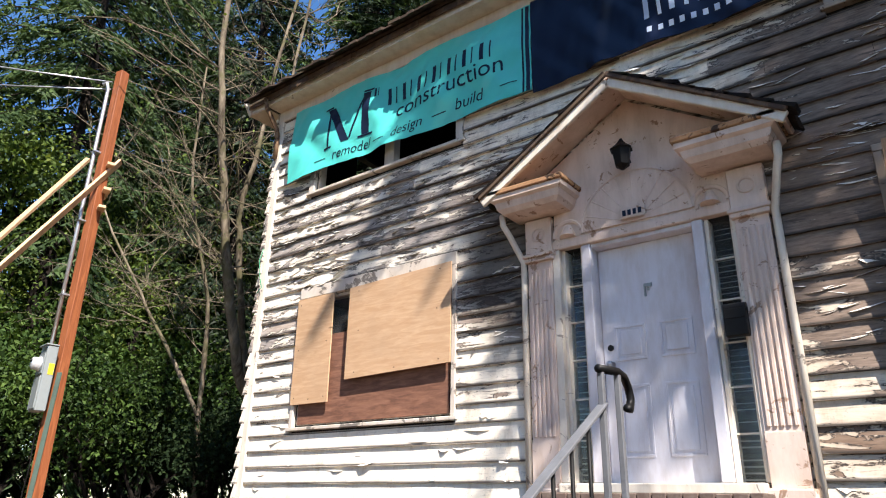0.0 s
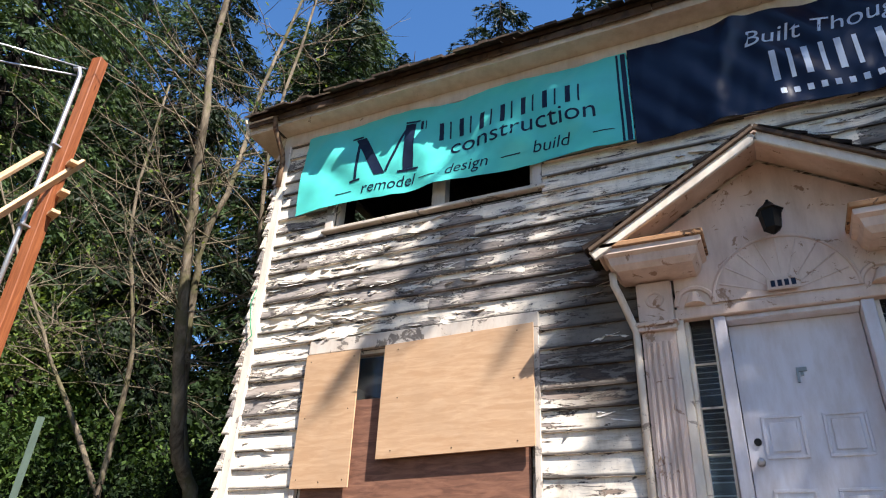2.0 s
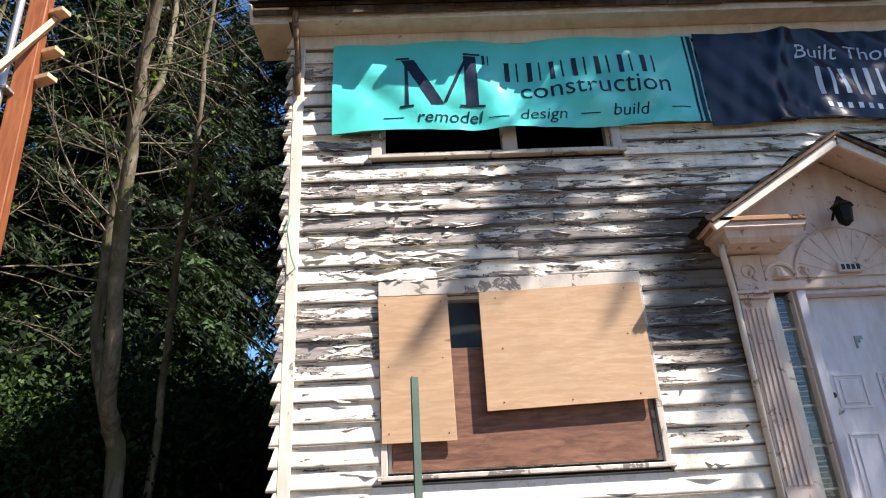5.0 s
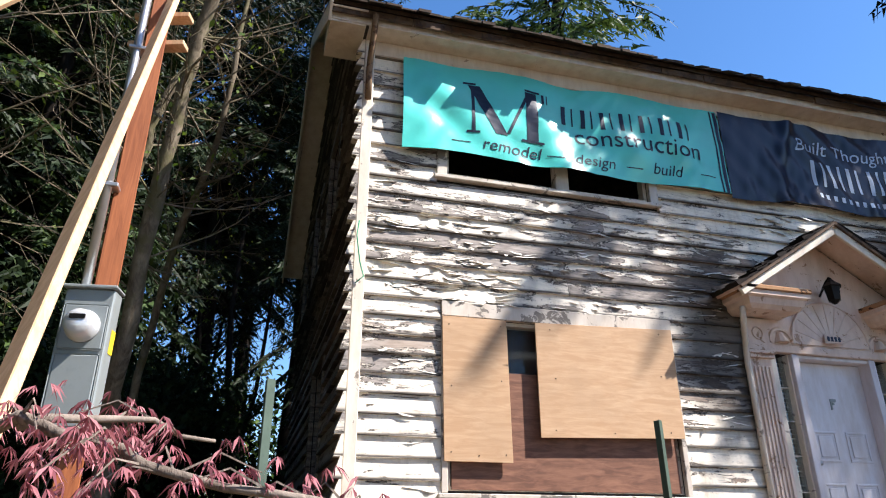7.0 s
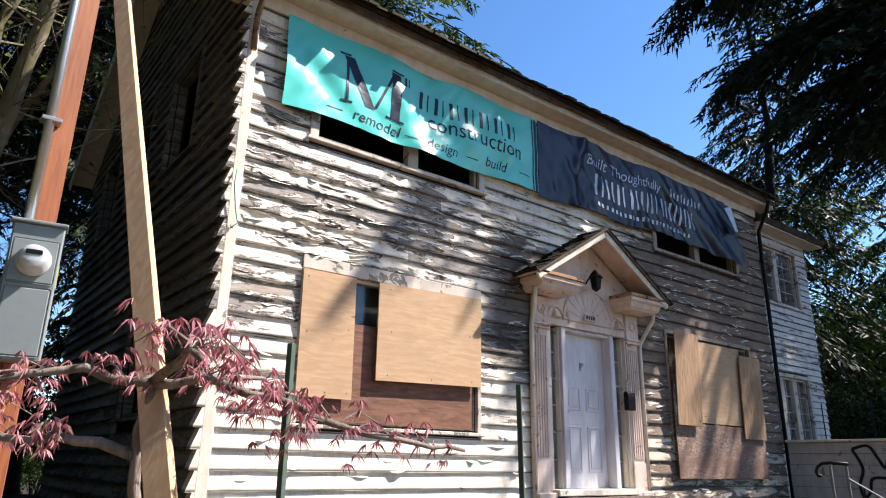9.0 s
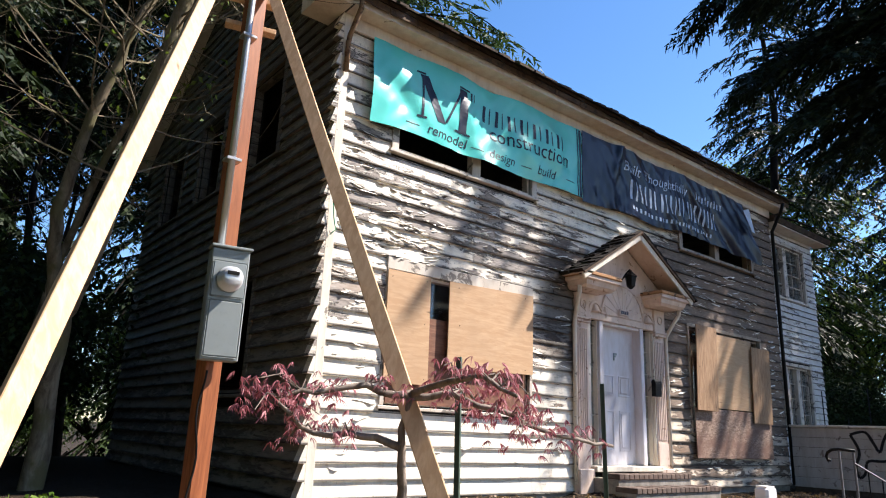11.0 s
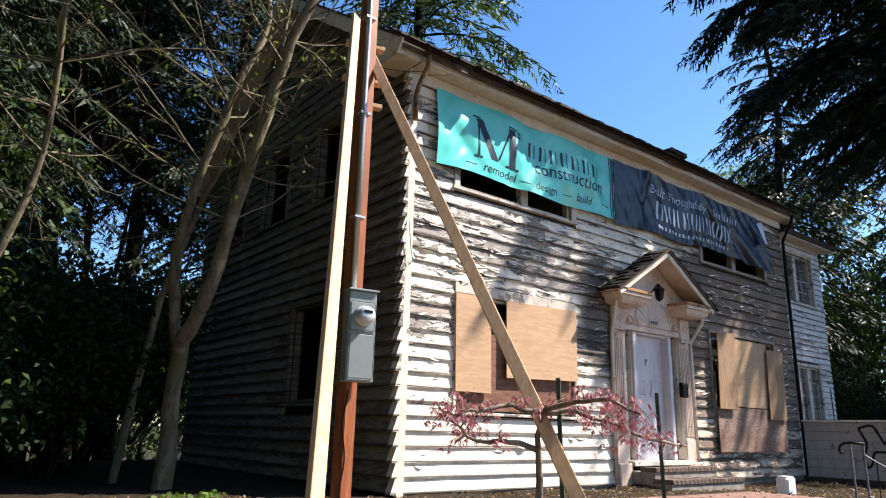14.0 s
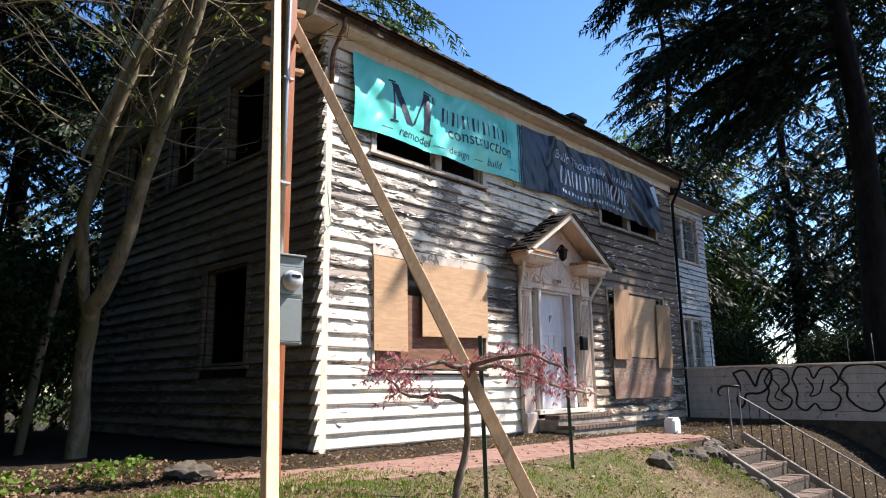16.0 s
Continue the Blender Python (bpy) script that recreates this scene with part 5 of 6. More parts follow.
def put_copies(src, places):
    for x, y, s, turn in places:
        o = copy_thing(src, Matrix())
        o.location, o.rotation_euler, o.scale = (x, y, height(x, y) - 0.1), (0, 0, turn), (s, s, s * (0.92 + 0.16 * ((x * 7.3 + y * 3.1) % 1.0)))


# the big fir beside the wing, and firs round the house
SHADE_BOUGHS = [(191, 17.0, 5.7, -0.24, 6.0, 0.75), (193, 16.75, 4.7, -0.24, 6.0, 0.7), (194, 16.3, 4.2, -0.24, 5.0, 0.75), (196, 15.9, 4.2, -0.2, 4.0, 0.75), (197, 18.3, 5.2, -0.26, 2.2, 0.8), (200, 14.5, 3.6, -0.12, 3.4, 0.95), (205, 13.3, 3.3, -0.12, 3.2, 0.95), (200, 12.6, 2.3, -0.12, 2.4, 0.9), (198, 15.5, 3.3, -0.12, 2.8, 0.9), (215, 13.7, 2.5, -0.12, 2.4, 0.9), (203, 13.9, 3.5, -0.12, 3.0, 0.9), (209, 12.8, 2.7, -0.12, 2.4, 0.9), (195, 16.5, 3.5, -0.12, 2.6, 0.9)]
SKY_BOUGHS = [(a, z, L * 0.87, -0.12, 2.1, 1.5) for a, z, L in ((112, 12.6, 6.0), (126, 14.6, 7.2), (135, 16.0, 7.6), (146, 13.4, 6.6), (118, 17.5, 6.4), (140, 18.6, 6.2), (105, 15.0, 5.6), (131, 11.8, 6.2), (152, 15.2, 6.0), (118, 10.8, 4.8), (132, 10.3, 5.2), (100, 10.2, 4.6), (148, 11.2, 4.8), (84, 9.8, 4.2), (124, 9.4, 4.2))]
LOW_BOUGHS = [(a, z, L, -0.1, 0.7, 1.3) for a, z, L in ((-40, 12.0, 3.4), (-75, 12.8, 2.6), (0, 11.5, 3.2), (-20, 14.0, 3.0), (30, 12.4, 2.8), (-55, 15.0, 2.8))]
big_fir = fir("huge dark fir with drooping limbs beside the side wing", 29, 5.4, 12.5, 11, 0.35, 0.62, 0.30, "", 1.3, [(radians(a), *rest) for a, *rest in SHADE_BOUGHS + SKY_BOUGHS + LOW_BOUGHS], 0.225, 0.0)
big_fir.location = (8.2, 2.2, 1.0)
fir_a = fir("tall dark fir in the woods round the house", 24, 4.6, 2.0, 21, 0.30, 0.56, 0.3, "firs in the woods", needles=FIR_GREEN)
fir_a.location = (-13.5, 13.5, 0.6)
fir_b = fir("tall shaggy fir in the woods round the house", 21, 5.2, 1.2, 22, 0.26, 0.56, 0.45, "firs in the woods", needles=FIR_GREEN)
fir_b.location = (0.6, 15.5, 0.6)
fir_b.scale = (1.3, 1.3, 1.22)
put_copies(fir_a, [(-21.5, 9.2, 1.25, 4.0), (-26, 14.5, 1.35, 1.6), (-22, 15, 1.15, 2.3), (-15.5, 24, 1.0, 0.7), (-16.5, 20, 1.1, 5.1), (-14.8, 16.5, 1.1, 0.1)])
# the firs at x -19.0 and -20.5 are added unseen, dimming the left side
put_copies(fir_b, [(-23, 11, 1.1, 2.9), (-16, 6.0, 0.85, 0.4), (-19, 26, 1.2, 0.2), (-30, 18, 1.2, 3.0), (-19.0, 2.6, 1.0, 1.2), (-20.5, -2.5, 0.95, 4.4), (-17.5, 28, 1.2, 2.0), (-1.5, 26, 1.1, 4.0)])

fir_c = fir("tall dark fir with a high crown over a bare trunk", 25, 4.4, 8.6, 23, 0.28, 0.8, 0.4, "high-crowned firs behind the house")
fir_c.location = (-9.3, 18.6, 0.2)
# first six are added unseen behind the camera to block sky light
put_copies(fir_c, [(-4, -15, 1.0, 0.4), (-11, -13, 1.1, 2.4), (-18, -11, 1.0, 4.4), (3, -19, 1.1, 1.4), (-25, -7, 1.1, 3.2), (-8, -21, 1.2, 5.4), (-6.6, 20.4, 1.0, 1.9), (-11.6, 21.0, 1.05, 3.7), (-8.2, 25.0, 1.1, 5.2)])

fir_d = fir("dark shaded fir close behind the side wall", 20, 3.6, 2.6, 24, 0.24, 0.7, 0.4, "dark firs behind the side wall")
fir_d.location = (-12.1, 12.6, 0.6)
# last three are added out of view at left, cutting the ambient light
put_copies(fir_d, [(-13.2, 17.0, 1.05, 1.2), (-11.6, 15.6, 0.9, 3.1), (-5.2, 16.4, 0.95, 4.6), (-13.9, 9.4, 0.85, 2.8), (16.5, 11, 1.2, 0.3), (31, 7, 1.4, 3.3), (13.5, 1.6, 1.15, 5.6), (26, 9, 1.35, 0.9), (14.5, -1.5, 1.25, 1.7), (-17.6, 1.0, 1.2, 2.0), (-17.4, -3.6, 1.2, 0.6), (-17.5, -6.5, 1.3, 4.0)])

# leafy trees
leafy = broad("spring-green leafy tree among the firs", 10, 5, 31, LEAF, 13000, 0.105, group="leafy trees in the woods")
leafy.location = (-13.2, 8.2, 1.0)
# the last tree is added out of view to thicken the left-hand shade
put_copies(leafy, [(-16.5, 11.5, 1.15, 1.0), (-17.0, 14.0, 0.95, 2.2), (-19.5, 5.0, 1.1, 3.4), (24, 17.2, 2.1, 4.2), (25.5, 14.0, 1.6, 0.8), (26, 4.5, 1.4, 2.6), (-24, 6.5, 1.2, 4.9), (-18.5, 17.5, 1.2, 3.0), (-20, 0.5, 1.1, 5.0)])
shrub = broad("dense dark-green understorey shrub", 4.2, 3.4, 41, IVY, 11000, 0.095, group="shrubs", name="shrub", trunk=False)
shrub.location = (-12.6, 6.8, 1.0)
put_copies(shrub, [(-14.5, 5.2, 1.1, 0.5), (-15.5, 8.6, 1.3, 1.4), (-18, 7.4, 1.4, 5.5), (-17.5, 3.4, 1.2, 0.9), (-15.6, 1.2, 1.2, 2.1), (-21.5, 8.5, 1.6, 4.1), (-13.4, 18.0, 1.8, 3.1), (-14.2, 18.5, 1.8, 5.2), (-15.5, 22, 2.0, 0.7), (-13.4, 22.5, 2.0, 2.7), (-16, 30, 2.5, 0.4), (-15.5, 31, 2.5, 1.5), (-3, 29, 2.4, 2.6), (-23, 27, 2.5, 3.7), (-29, 22, 2.4, 4.8), (-27, 3, 2.0, 1.1), (13, 23, 2.4, 2.2), (21, 19, 2.4, 3.3), (28, 13, 2.4, 4.4), (30, 3, 2.4, 5.5), (-7.4, 22.5, 0.7, 1.7), (-10.2, 26, 0.9, 3.9), (-6.2, 31, 1.3, 1.2), (-9.5, 36, 1.6, 2.2), (-13.5, 38, 2.6, 0.3), (-4.0, 38, 1.5, 5.0)])

# shrubs in the shade-darkened leaf colour, for the black corner by the side wall
laurel = broad("dense shaded dark-green laurel behind the pale trees", 3.2, 2.6, 43, SHADED_IVY, 9000, 0.10, group="laurels by the side wall", name="shrub", trunk=False)
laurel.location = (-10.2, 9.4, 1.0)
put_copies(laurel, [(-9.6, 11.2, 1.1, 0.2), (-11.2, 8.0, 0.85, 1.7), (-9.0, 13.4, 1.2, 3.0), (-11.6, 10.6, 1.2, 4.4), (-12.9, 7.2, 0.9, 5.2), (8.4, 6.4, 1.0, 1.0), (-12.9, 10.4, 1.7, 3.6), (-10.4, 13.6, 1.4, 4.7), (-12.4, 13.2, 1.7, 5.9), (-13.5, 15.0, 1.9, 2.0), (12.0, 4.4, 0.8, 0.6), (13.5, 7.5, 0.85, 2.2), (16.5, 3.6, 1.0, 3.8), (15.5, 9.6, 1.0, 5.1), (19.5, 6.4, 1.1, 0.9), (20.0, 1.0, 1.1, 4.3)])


# ---- bare pale-barked trees at the side wall ----
def bare_tree(label, stems, seed, twigs, leaf_count, bark=PALEBARK):
    r = random.Random(seed)
    t = tagged(new("bare_tree"), label, "tree", "pale bare trees")
    tw, ends = bmesh.new(), []
    for pts, r0 in stems:
        pts = [Vector(p) for p in pts]
        fine = []
        for i in range(len(pts) - 1):
            for k in range(4):
                s = k / 4
                a, b, c, d = pts[max(i - 1, 0)], pts[i], pts[i + 1], pts[min(i + 2, len(pts) - 1)]
                q = 0.5 * ((2 * b) + (c - a) * s + (2 * a - 5 * b + 4 * c - d) * s * s + (3 * b - a - 3 * c + d) * s ** 3)
                fine.append(q + Vector((r.uniform(-0.02, 0.02), r.uniform(-0.02, 0.02), 0)))
        fine.append(pts[-1])
        bm = bmesh.new()
        m = len(fine) - 1
        tube(bm, fine, [r0 * (1 - 0.72 * i / m) * r.uniform(0.92, 1.1) for i in range(m + 1)], 9)
        part("trunk", bm, bark, t, "", True)
        for _ in range(twigs):
            i = int(m * r.uniform(0.38, 1.0))
            p, a = fine[i], r.uniform(0, 2 * math.pi)
            d = Vector((math.cos(a), math.sin(a), r.uniform(-0.1, 0.8))).normalized()
            L = r.uniform(0.5, 2.6)
            line = [p]
            for k in range(6):
                d = (d + Vector((r.uniform(-0.3, 0.3), r.uniform(-0.3, 0.3), r.uniform(-0.22, 0.25)))).normalized()
                line.append(line[-1] + d * L / 6)
            line = [q for q in line if q.x < LX - 0.55 or q.z > EZ + 1.2 + PITCH * (q.y - EY)]
            if len(line) < 3:
                continue
            rr = 0.004 + 0.0038 * L
            tube(tw, line, [rr * (1 - 0.8 * k / len(line)) for k in range(len(line))], 4, False)
            for k in range(1, len(line)):
                for _ in range(2):
                    e = (d + Vector((r.uniform(-1, 1), r.uniform(-1, 1), r.uniform(-0.5, 0.8)))).normalized()
                    l2 = r.uniform(0.15, 0.7) * L / 2.2
                    mid = line[k] + e * l2 * 0.5 + Vector((0, 0, r.uniform(-0.05, 0.05)))
                    tip = line[k] + e * l2
                    if tip.x > LX - 0.5 and tip.z < EZ + 1.2 + PITCH * (tip.y - EY):
                        continue
                    tube(tw, [line[k], mid, tip], (0.0035, 0.003, 0.0015), 3, False)
                    ends += [mid, tip]
    tagged(part("twig_tangle", tw, bark, t), kind="stuff")
    if leaf_count:
        pts = [r.choice(ends) + Vector((r.gauss(0, 0.05), r.gauss(0, 0.05), r.gauss(0, 0.05))) for _ in range(leaf_count)]
        leaves("young_leaves", pts, [(r.uniform(-1, 1), r.uniform(-1, 1), r.uniform(-0.8, 0.4)) for _ in pts], 0.07, 0.045, LEAF, t, seed)
    return t


bare_tree("pale-barked tree forking low by the side wall, with bare twigs", [([(-9.0, 7.0, 0.9), (-9.03, 7.02, 2.0), (-9.06, 6.88, 2.95), (-8.99, 6.42, 3.48), (-8.80, 5.75, 5.4), (-8.70, 5.52, 6.3), (-8.45, 5.1, 7.6), (-8.55, 5.0, 9.5), (-8.45, 5.1, 12.5)], 0.115), ([(-9.06, 6.88, 2.9), (-9.25, 6.75, 3.6), (-9.3, 6.6, 4.3), (-9.15, 6.3, 5.36), (-9.0, 6.1, 6.1), (-8.7, 6.1, 7.2), (-8.75, 6.3, 9.0), (-8.4, 6.6, 12.0)], 0.075)], 51, 40, 260)
bare_tree("slim pale-barked tree with bare twigs behind the first", [([(-9.3, 8.3, 0.9), (-9.1, 8.1, 3.2), (-8.8, 7.4, 5.1), (-8.45, 6.6, 6.2), (-8.3, 6.3, 8.0), (-8.1, 6.5, 11.5)], 0.06)], 52, 34, 260)
bare_tree("thin grey tree with tangled bare branches and few leaves", [([(-11.3, 7.6, 0.9), (-11.2, 7.3, 3.0), (-10.8, 6.9, 5.0), (-10.9, 6.3, 7.0), (-10.6, 6.0, 9.5)], 0.06), ([(-11.2, 7.3, 3.0), (-11.9, 6.6, 4.6), (-12.3, 5.9, 5.9), (-12.9, 5.2, 7.6)], 0.045)], 53, 34, 420)

bare_tree("dark bare trees standing against the sky", [([(-8.3, 17.0, 0.0), (-8.2, 17.0, 4.0), (-8.5, 17.1, 7.5), (-8.3, 17.0, 12.0)], 0.13), ([(-8.2, 17.0, 3.0), (-7.7, 17.2, 5.5), (-7.5, 17.1, 9.0)], 0.09), ([(-8.25, 17.0, 3.6), (-9.1, 17.0, 6.0), (-9.4, 17.2, 9.5)], 0.08)], 54, 40, 500, BARK)
bare_tree("dark bare trees standing against the sky", [([(-9.9, 20.0, -0.5), (-9.8, 20.0, 4.0), (-10.2, 20.1, 8.5), (-10.0, 20.0, 13.0)], 0.15), ([(-9.8, 20.0, 3.6), (-9.0, 20.0, 6.2), (-8.8, 20.1, 10.0)], 0.09)], 55, 40, 500, BARK)

# ---- red lace-leaf maple ----
maple = tagged(new("japanese_maple"), "small crooked maple with drooping red lace leaves", "tree")
r = random.Random(77)
limbs = [
    ([(-8.45, 1.72, 0.8), (-8.5, 1.7, 1.35), (-8.4, 1.68, 1.75), (-8.44, 1.65, 2.0), (-8.43, 1.62, 2.24)], 0.034),
    ([(-8.44, 1.65, 2.02), (-8.6, 1.72, 2.06), (-8.8, 1.82, 2.05), (-8.95, 1.9, 2.18)], 0.02),
    ([(-8.43, 1.62, 2.24), (-8.62, 1.70, 2.27), (-8.85, 1.76, 2.24), (-9.02, 1.78, 2.2)], 0.019),
    ([(-8.43, 1.62, 2.24), (-8.3, 1.5, 2.25), (-8.1, 1.38, 2.2), (-7.9, 1.3, 2.12), (-7.6, 1.25, 2.06), (-7.35, 1.3, 2.05)], 0.018),
    ([(-8.43, 1.62, 2.24), (-8.42, 1.35, 2.3), (-8.5, 1.05, 2.3), (-8.55, 0.8, 2.22)], 0.018),
    ([(-8.3, 1.5, 2.25), (-8.1, 1.65, 2.3), (-7.85, 1.75, 2.25)], 0.014),
]
ends = []
for k, (pts, r0) in enumerate(limbs):
    bm = bmesh.new()
    fine = [Vector(a).lerp(Vector(b), s) + Vector((r.uniform(-0.012, 0.012), r.uniform(-0.012, 0.012), r.uniform(-0.012, 0.012))) for a, b in zip(pts, pts[1:]) for s in (0, 0.33, 0.66)] + [Vector(pts[-1])]
    tube(bm, fine, [r0 * (1 - 0.6 * i / (len(fine) - 1)) for i in range(len(fine))], 8)
    part("trunk" if k == 0 else "limb", bm, MAPLEBARK, maple, "", True)
    if k:
        ends += fine[3:]
tw, lp, ld = bmesh.new(), [], []
for _ in range(50):
    p = r.choice(ends)
    d = Vector((r.uniform(-1, 1), r.uniform(-1, 1), r.uniform(-0.1, 0.45))).normalized()
    L = r.uniform(0.08, 0.24)
    line = [p, p + d * L * 0.5 + Vector((0, 0, 0.02)), p + d * L - Vector((0, 0, 0.05))]
    tube(tw, line, (0.004, 0.003, 0.002), 4, False)
    for q in line[1:]:
        for _ in range(5):
            c = q + Vector((r.gauss(0, 0.035), r.gauss(0, 0.035), r.gauss(0, 0.025)))
            a0 = r.uniform(0, 6.28)
            for f in range(6):
                a = a0 + (f - 2.5) * 0.42
                lp.append(c)
                ld.append(Vector((math.cos(a), math.sin(a), -0.75 + r.uniform(-0.25, 0.25))))
tagged(part("twig_tangle", tw, MAPLEBARK, maple), kind="stuff")
leaves("red_leaves", lp, ld, 0.04, 0.007, MAPLE, maple, 5, 0.3)

# ---- grass, weeds and litter ----
r = random.Random(91)
gp_, gd_ = [], []
while len(gp_) < 46000:
    x, y = r.uniform(-12.5, 0.5), r.uniform(0.0, 4.0)
    if noise.noise(Vector((x * 0.55, y * 0.55, 7))) + 0.6 * noise.noise(Vector((x * 2.3, y * 2.3, 2))) + 0.5 * noise.noise(Vector((x * 9, y * 9, 5))) < r.uniform(-0.35, 0.45) - 0.5 * (x < -7.8 and y > 2.9) or (y > 2.6 and x > -7.6) or y > 3.7 or x > -3.1:
        continue
    gp_.append((x, y, height(x, y) - 0.01))
    gd_.append((r.uniform(-0.5, 0.5), r.uniform(-0.5, 0.5), 1))
tagged(leaves("lawn_grass", gp_, gd_, 0.042, 0.007, GRASS, None, 9, -0.1), "patchy green lawn grass on the bank", "grass", kind="stuff")
lp, ld = [], []
for k in range(17000):
    x, y = (r.uniform(-13, 2.5), r.uniform(-0.5, 5.1)) if k % 3 else (r.uniform(-14, -8.4), r.uniform(2.2, 6.0))
    if abs(y - 3.4) < 0.6 and -8.8 < x < -1.8 and r.random() < 0.75:
        continue
    lp.append((x, y, height(x, y) + 0.008))
    ld.append((r.uniform(-1, 1), r.uniform(-1, 1), r.uniform(-0.05, 0.35)))
tagged(leaves("leaf_litter", lp, ld, 0.05, 0.026, LITTER, None, 10, 0.0), "dry brown leaf litter on the soil", "leaf litter", kind="stuff")
for k, (x, y, n) in enumerate(((-9.7, 4.5, 110), (-9.35, 4.7, 80), (-10.4, 4.3, 90), (-11.1, 3.7, 120))):
    wp = thing("weed_plant", "low broad-leaved green weed at the shaded edge", "plant", "weeds")
    c = Vector((x, y, height(x, y)))
    pts = [c + Vector((r.gauss(0, 0.09), r.gauss(0, 0.07), r.uniform(0.02, 0.16))) for _ in range(n)]
    leaves("foliage", pts, [(q - c) * 2 + Vector((r.uniform(-0.5, 0.5), r.uniform(-0.5, 0.5), 0.1)) for q in pts], 0.055, 0.04, GRASS, wp, 120 + k)


# black letter box by the door
lb = thing("letter_box", "small black metal letter box beside the front door", "letter box")
bm = bmesh.new()
tube(bm, [(-1.33, FY - 0.115, 2.95), (-1.17, FY - 0.115, 2.95)], 0.038, 14)
box(bm, -1.33, -1.17, FY - 0.153, FY - 0.077, 2.74, 2.95, bevel=0.006)
part("body", bm, DARKMETAL, lb)
part("flap", boxes((-1.325, -1.175, FY - 0.158, FY - 0.1535, 2.87, 2.94), bevel=0.002), DARKMETAL, lb)
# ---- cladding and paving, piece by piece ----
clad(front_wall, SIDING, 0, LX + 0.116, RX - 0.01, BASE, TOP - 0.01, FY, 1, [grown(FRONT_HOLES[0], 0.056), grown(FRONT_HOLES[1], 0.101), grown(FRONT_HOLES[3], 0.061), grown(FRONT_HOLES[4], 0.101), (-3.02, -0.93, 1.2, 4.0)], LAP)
clad(side_wall, SHADED_SIDING, 1, FY - 0.015, 12.4, BASE, TOP - 0.05, LX, 1, [grown(h, 0.101) for h in SIDE_HOLES], LAP, 3.6, None, 0.05)
z = BASE
while z < TOP - 0.1:
    # folded corner cap at the end of each course
    t0, d0 = 0.066 + rng.uniform(-0.006, 0.008), rng.uniform(-0.006, 0.004)
    prof = [(0.008, z + d0), (-t0, z + d0), (-t0, z + 0.012 + d0), (-0.012, z + LAP - 0.004), (0.008, z + LAP - 0.004)]
    vs = [(LX + o, yy, zz) for yy in (FY - 0.062, FY + 0.05) for o, zz in prof]
    raw("corner_cap", vs, [(0, 1, 2, 3, 4), (9, 8, 7, 6, 5)] + [(i, (i + 1) % 5, (i + 1) % 5 + 5, i + 5) for i in range(5)], SIDING, side_wall)
    z += LAP
clad(gable, SHADED_SIDING, 1, FY, 12.4, BASE + 31 * LAP, rz - 0.3, LX, 1, [], LAP, 4.0, lambda z, a, b: (ridge_y - (rz - 0.25 - z) / PITCH, ridge_y + (rz - 0.25 - z) / PITCH))
clad(wing_wall, WING_SIDING, 0, RX + 0.07, WX, BASE, 6.46, WY, 1, [grown(h, 0.071) for h in WING_HOLES], 0.125)


def shake_row(parent, mat, x0, x1, y, z, pitch, length, w):
    x = x0
    while x < x1:
        q = x + w * rng.uniform(0.7, 1.3)
        if rng.random() > 0.04:
            d = rng.uniform(-0.085, 0.055)
            bm = bmesh.new()
            t = rng.uniform(0.016, 0.042)
            yy = y + d
            prof = [(yy, z + pitch * d), (yy, z + pitch * d + t), (yy + length, z + pitch * (d + length) + 0.006), (yy + length, z + pitch * (d + length))]
            a = [[bm.verts.new((xx, p, r)) for p, r in prof] for xx in (x, q - 0.006)]
            bm.faces.new(a[0]), bm.faces.new(a[1][::-1])
            for i in range(4):
                bm.faces.new((a[0][i], a[1][i], a[1][(i + 1) % 4], a[0][(i + 1) % 4]))
            part("shake", bm, mat, parent)
        x = q


for k in range(3):
    shake_row(roof, SHINGLE, LX - 0.42, RX + 0.34, EY - 0.075 + 0.14 * k, EZ + 0.032 + 0.014 + PITCH * (0.14 * k - 0.105), PITCH, 0.3, 0.135)

# paved path along the front
path = thing("path", "faded red paver path along the front of the house", "path", kind="structure")
mesh_a = None


def path_mid(x):
    return 3.38 + 0.55 * smooth(-7.6, -9.4, x) - 0.12 * smooth(-5.0, -3.0, x)


for i in range(31):
    for j in range(9):
        x = -9.1 + 0.236 * i + (0.118 if j % 2 else 0)
        y = path_mid(x) - 0.5 + 0.122 * j
        if mesh_a is None:
            first = part("paver", boxes((-0.116, 0.116, -0.0595, 0.0595, -0.05, 0.0), bevel=0.004), BRICK, path)
            ob, mesh_a = first, first.data
        else:
            ob = new("paver", mesh_a)
            ob.parent = path
        ob.location = (x, y, max(height(x, y) + 0.012, 1.372) + rng.uniform(-0.002, 0.002))
        ob.rotation_euler = (rng.uniform(-0.006, 0.006), rng.uniform(-0.006, 0.006), rng.uniform(-0.012, 0.012))

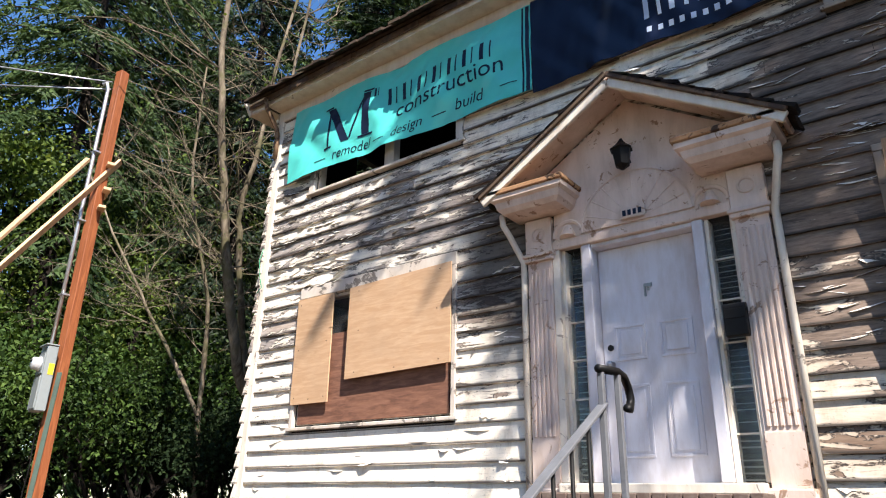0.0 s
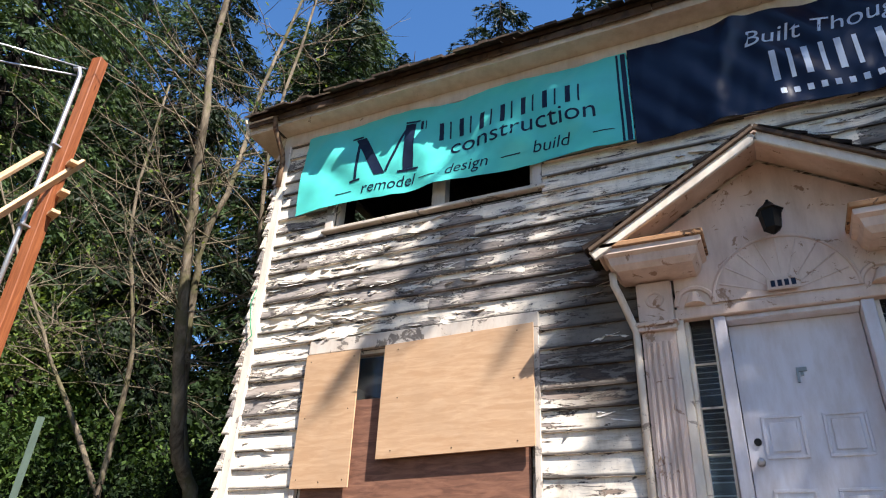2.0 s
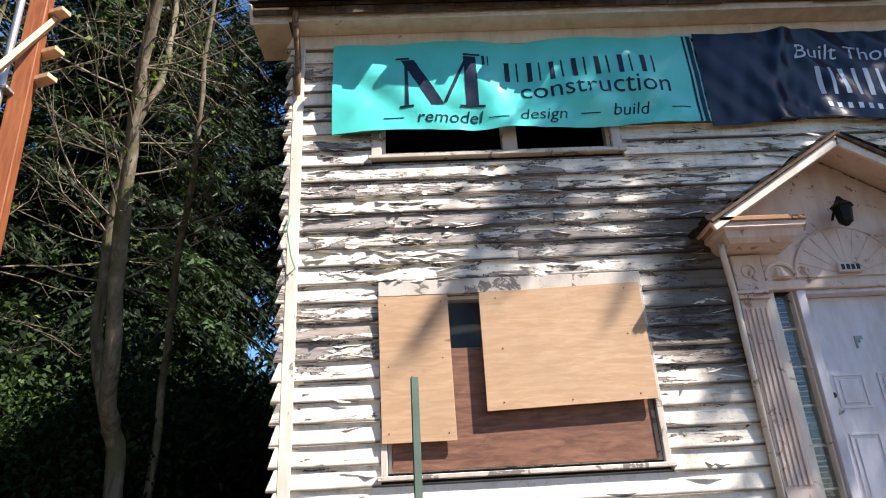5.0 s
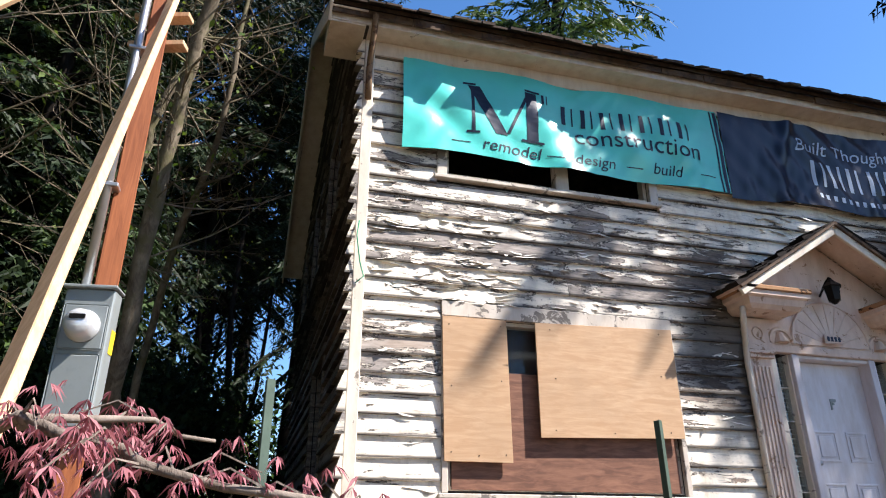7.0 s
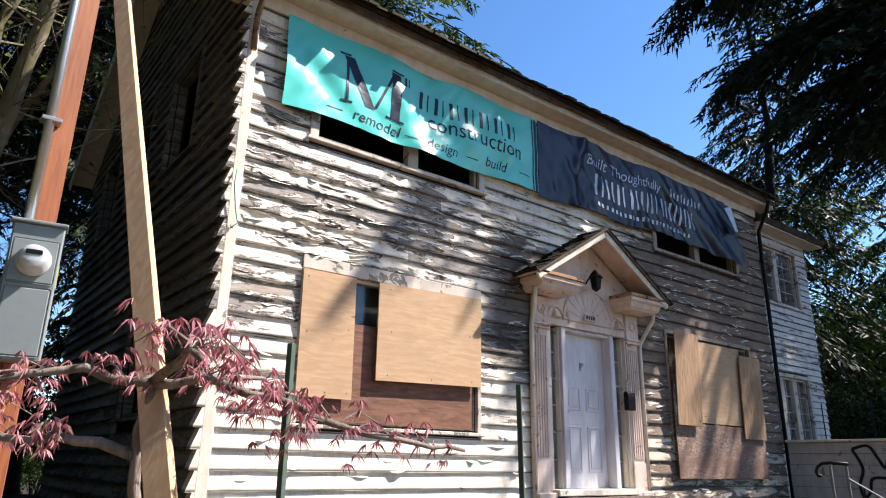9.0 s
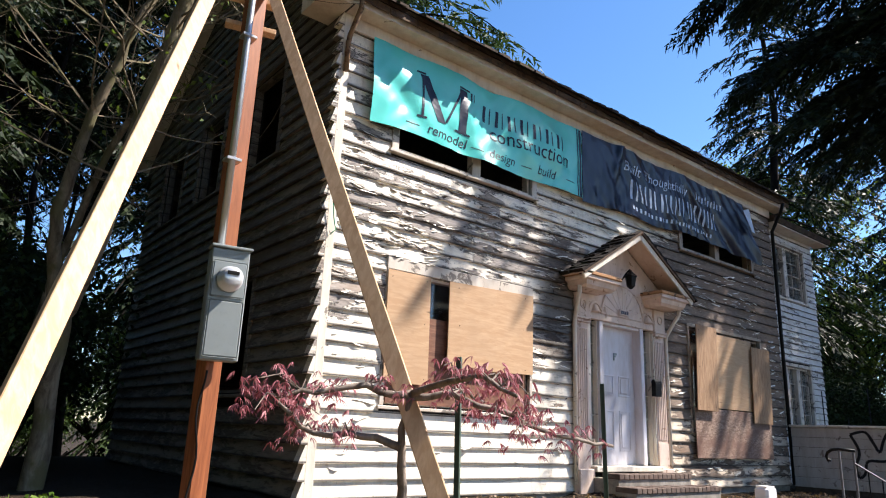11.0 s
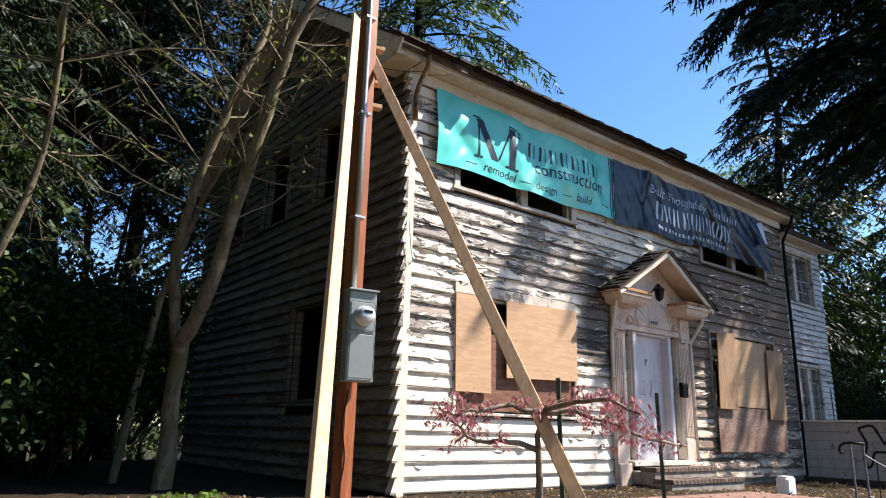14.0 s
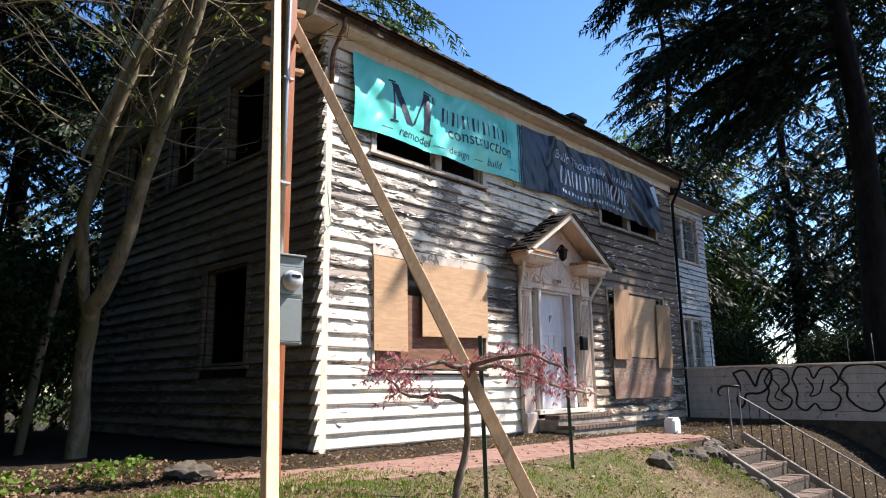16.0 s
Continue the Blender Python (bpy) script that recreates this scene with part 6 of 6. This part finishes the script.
# porch shingles
for s in (-1, 1):
    slope = bpy.data.objects["gable_slope" if s < 0 else "gable_slope.001"]
    ax, az, bx, bz = CX, 5.06, CX + s * 1.30, 4.24
    d = Vector((ax - bx, 0, az - bz)).normalized()
    up = Vector((-d.z * (1 if d.x > 0 else -1), 0, abs(d.x)))
    for k in range(10):
        y = PY - 0.05
        while y < FY - 0.04:
            w = rng.uniform(0.09, 0.16)
            q = min(FY - 0.035, y + w)
            base = Vector((bx, 0, bz + 0.035)) + d * (0.155 * k - 0.06 + rng.uniform(-0.035, 0.02)) + up * 0.02
            a = base + up * rng.uniform(0.018, 0.05)
            tip, tipb = base + d * 0.2 + up * 0.012, base + d * 0.2
            vs = [(p.x, yy, p.z) for yy in (y, q - 0.004) for p in (base, a, tip, tipb)]
            raw("shingle", vs, [(0, 1, 2, 3), (7, 6, 5, 4), (0, 4, 5, 1), (1, 5, 6, 2), (2, 6, 7, 3), (3, 7, 4, 0)], SHINGLE2, slope)
            y = q

# curled paint chips on the front boards
r = random.Random(5)
vs, fs = [], []
n_chips = 0
while n_chips < 620:
    x, z = r.uniform(LX + 0.15, RX - 0.1), r.uniform(1.6, 6.4)
    want = 0.2 + 0.8 * smooth(2.6, 3.8, z) * smooth(6.3, 5.0, z) + 0.5 * (x > -0.9)
    if r.random() > want or noise.noise(Vector((x * 0.9, z * 2.2, 4))) < -0.05:
        continue
    if any(h[0] - 0.12 < x < h[1] + 0.12 and h[2] - 0.12 < z < h[3] + 0.12 for h in FRONT_HOLES) or (-3.1 < x < -0.85 and z < 5.05):
        continue
    n_chips += 1
    f = ((z - BASE) / LAP) % 1.0
    y = FY - 0.035 + 0.028 * f - 0.002
    w, hh, lift, tl = r.uniform(0.02, 0.15), r.uniform(0.012, 0.045), r.uniform(0.008, 0.032), r.uniform(-0.25, 0.25)
    n0, c = len(vs), r.choice((3, 4, 5))
    for k in range(c + 1):
        xx = x - w + 2 * w * k / c
        zz = z + tl * (xx - x)
        e = r.uniform(0.25, 1.0) * (0.3 if k in (0, c) else 1.0)
        vs += [(xx, y, zz + r.uniform(-0.002, 0.002)), (xx, y - lift * e * 0.55, zz - hh * e * 0.6), (xx, y - lift * e * 1.2, zz - hh * e * 0.75)]
        if k:
            q = n0 + 3 * k
            fs += [(q - 3, q, q + 1, q - 2), (q - 2, q + 1, q + 2, q - 1)]
chips = raw("flaking_paint", vs, fs, paint_mat("flake_paint", (0.8, 0.76, 0.68), 0.75), front_wall)
tagged(chips, "curled flakes of white paint", kind="stuff")
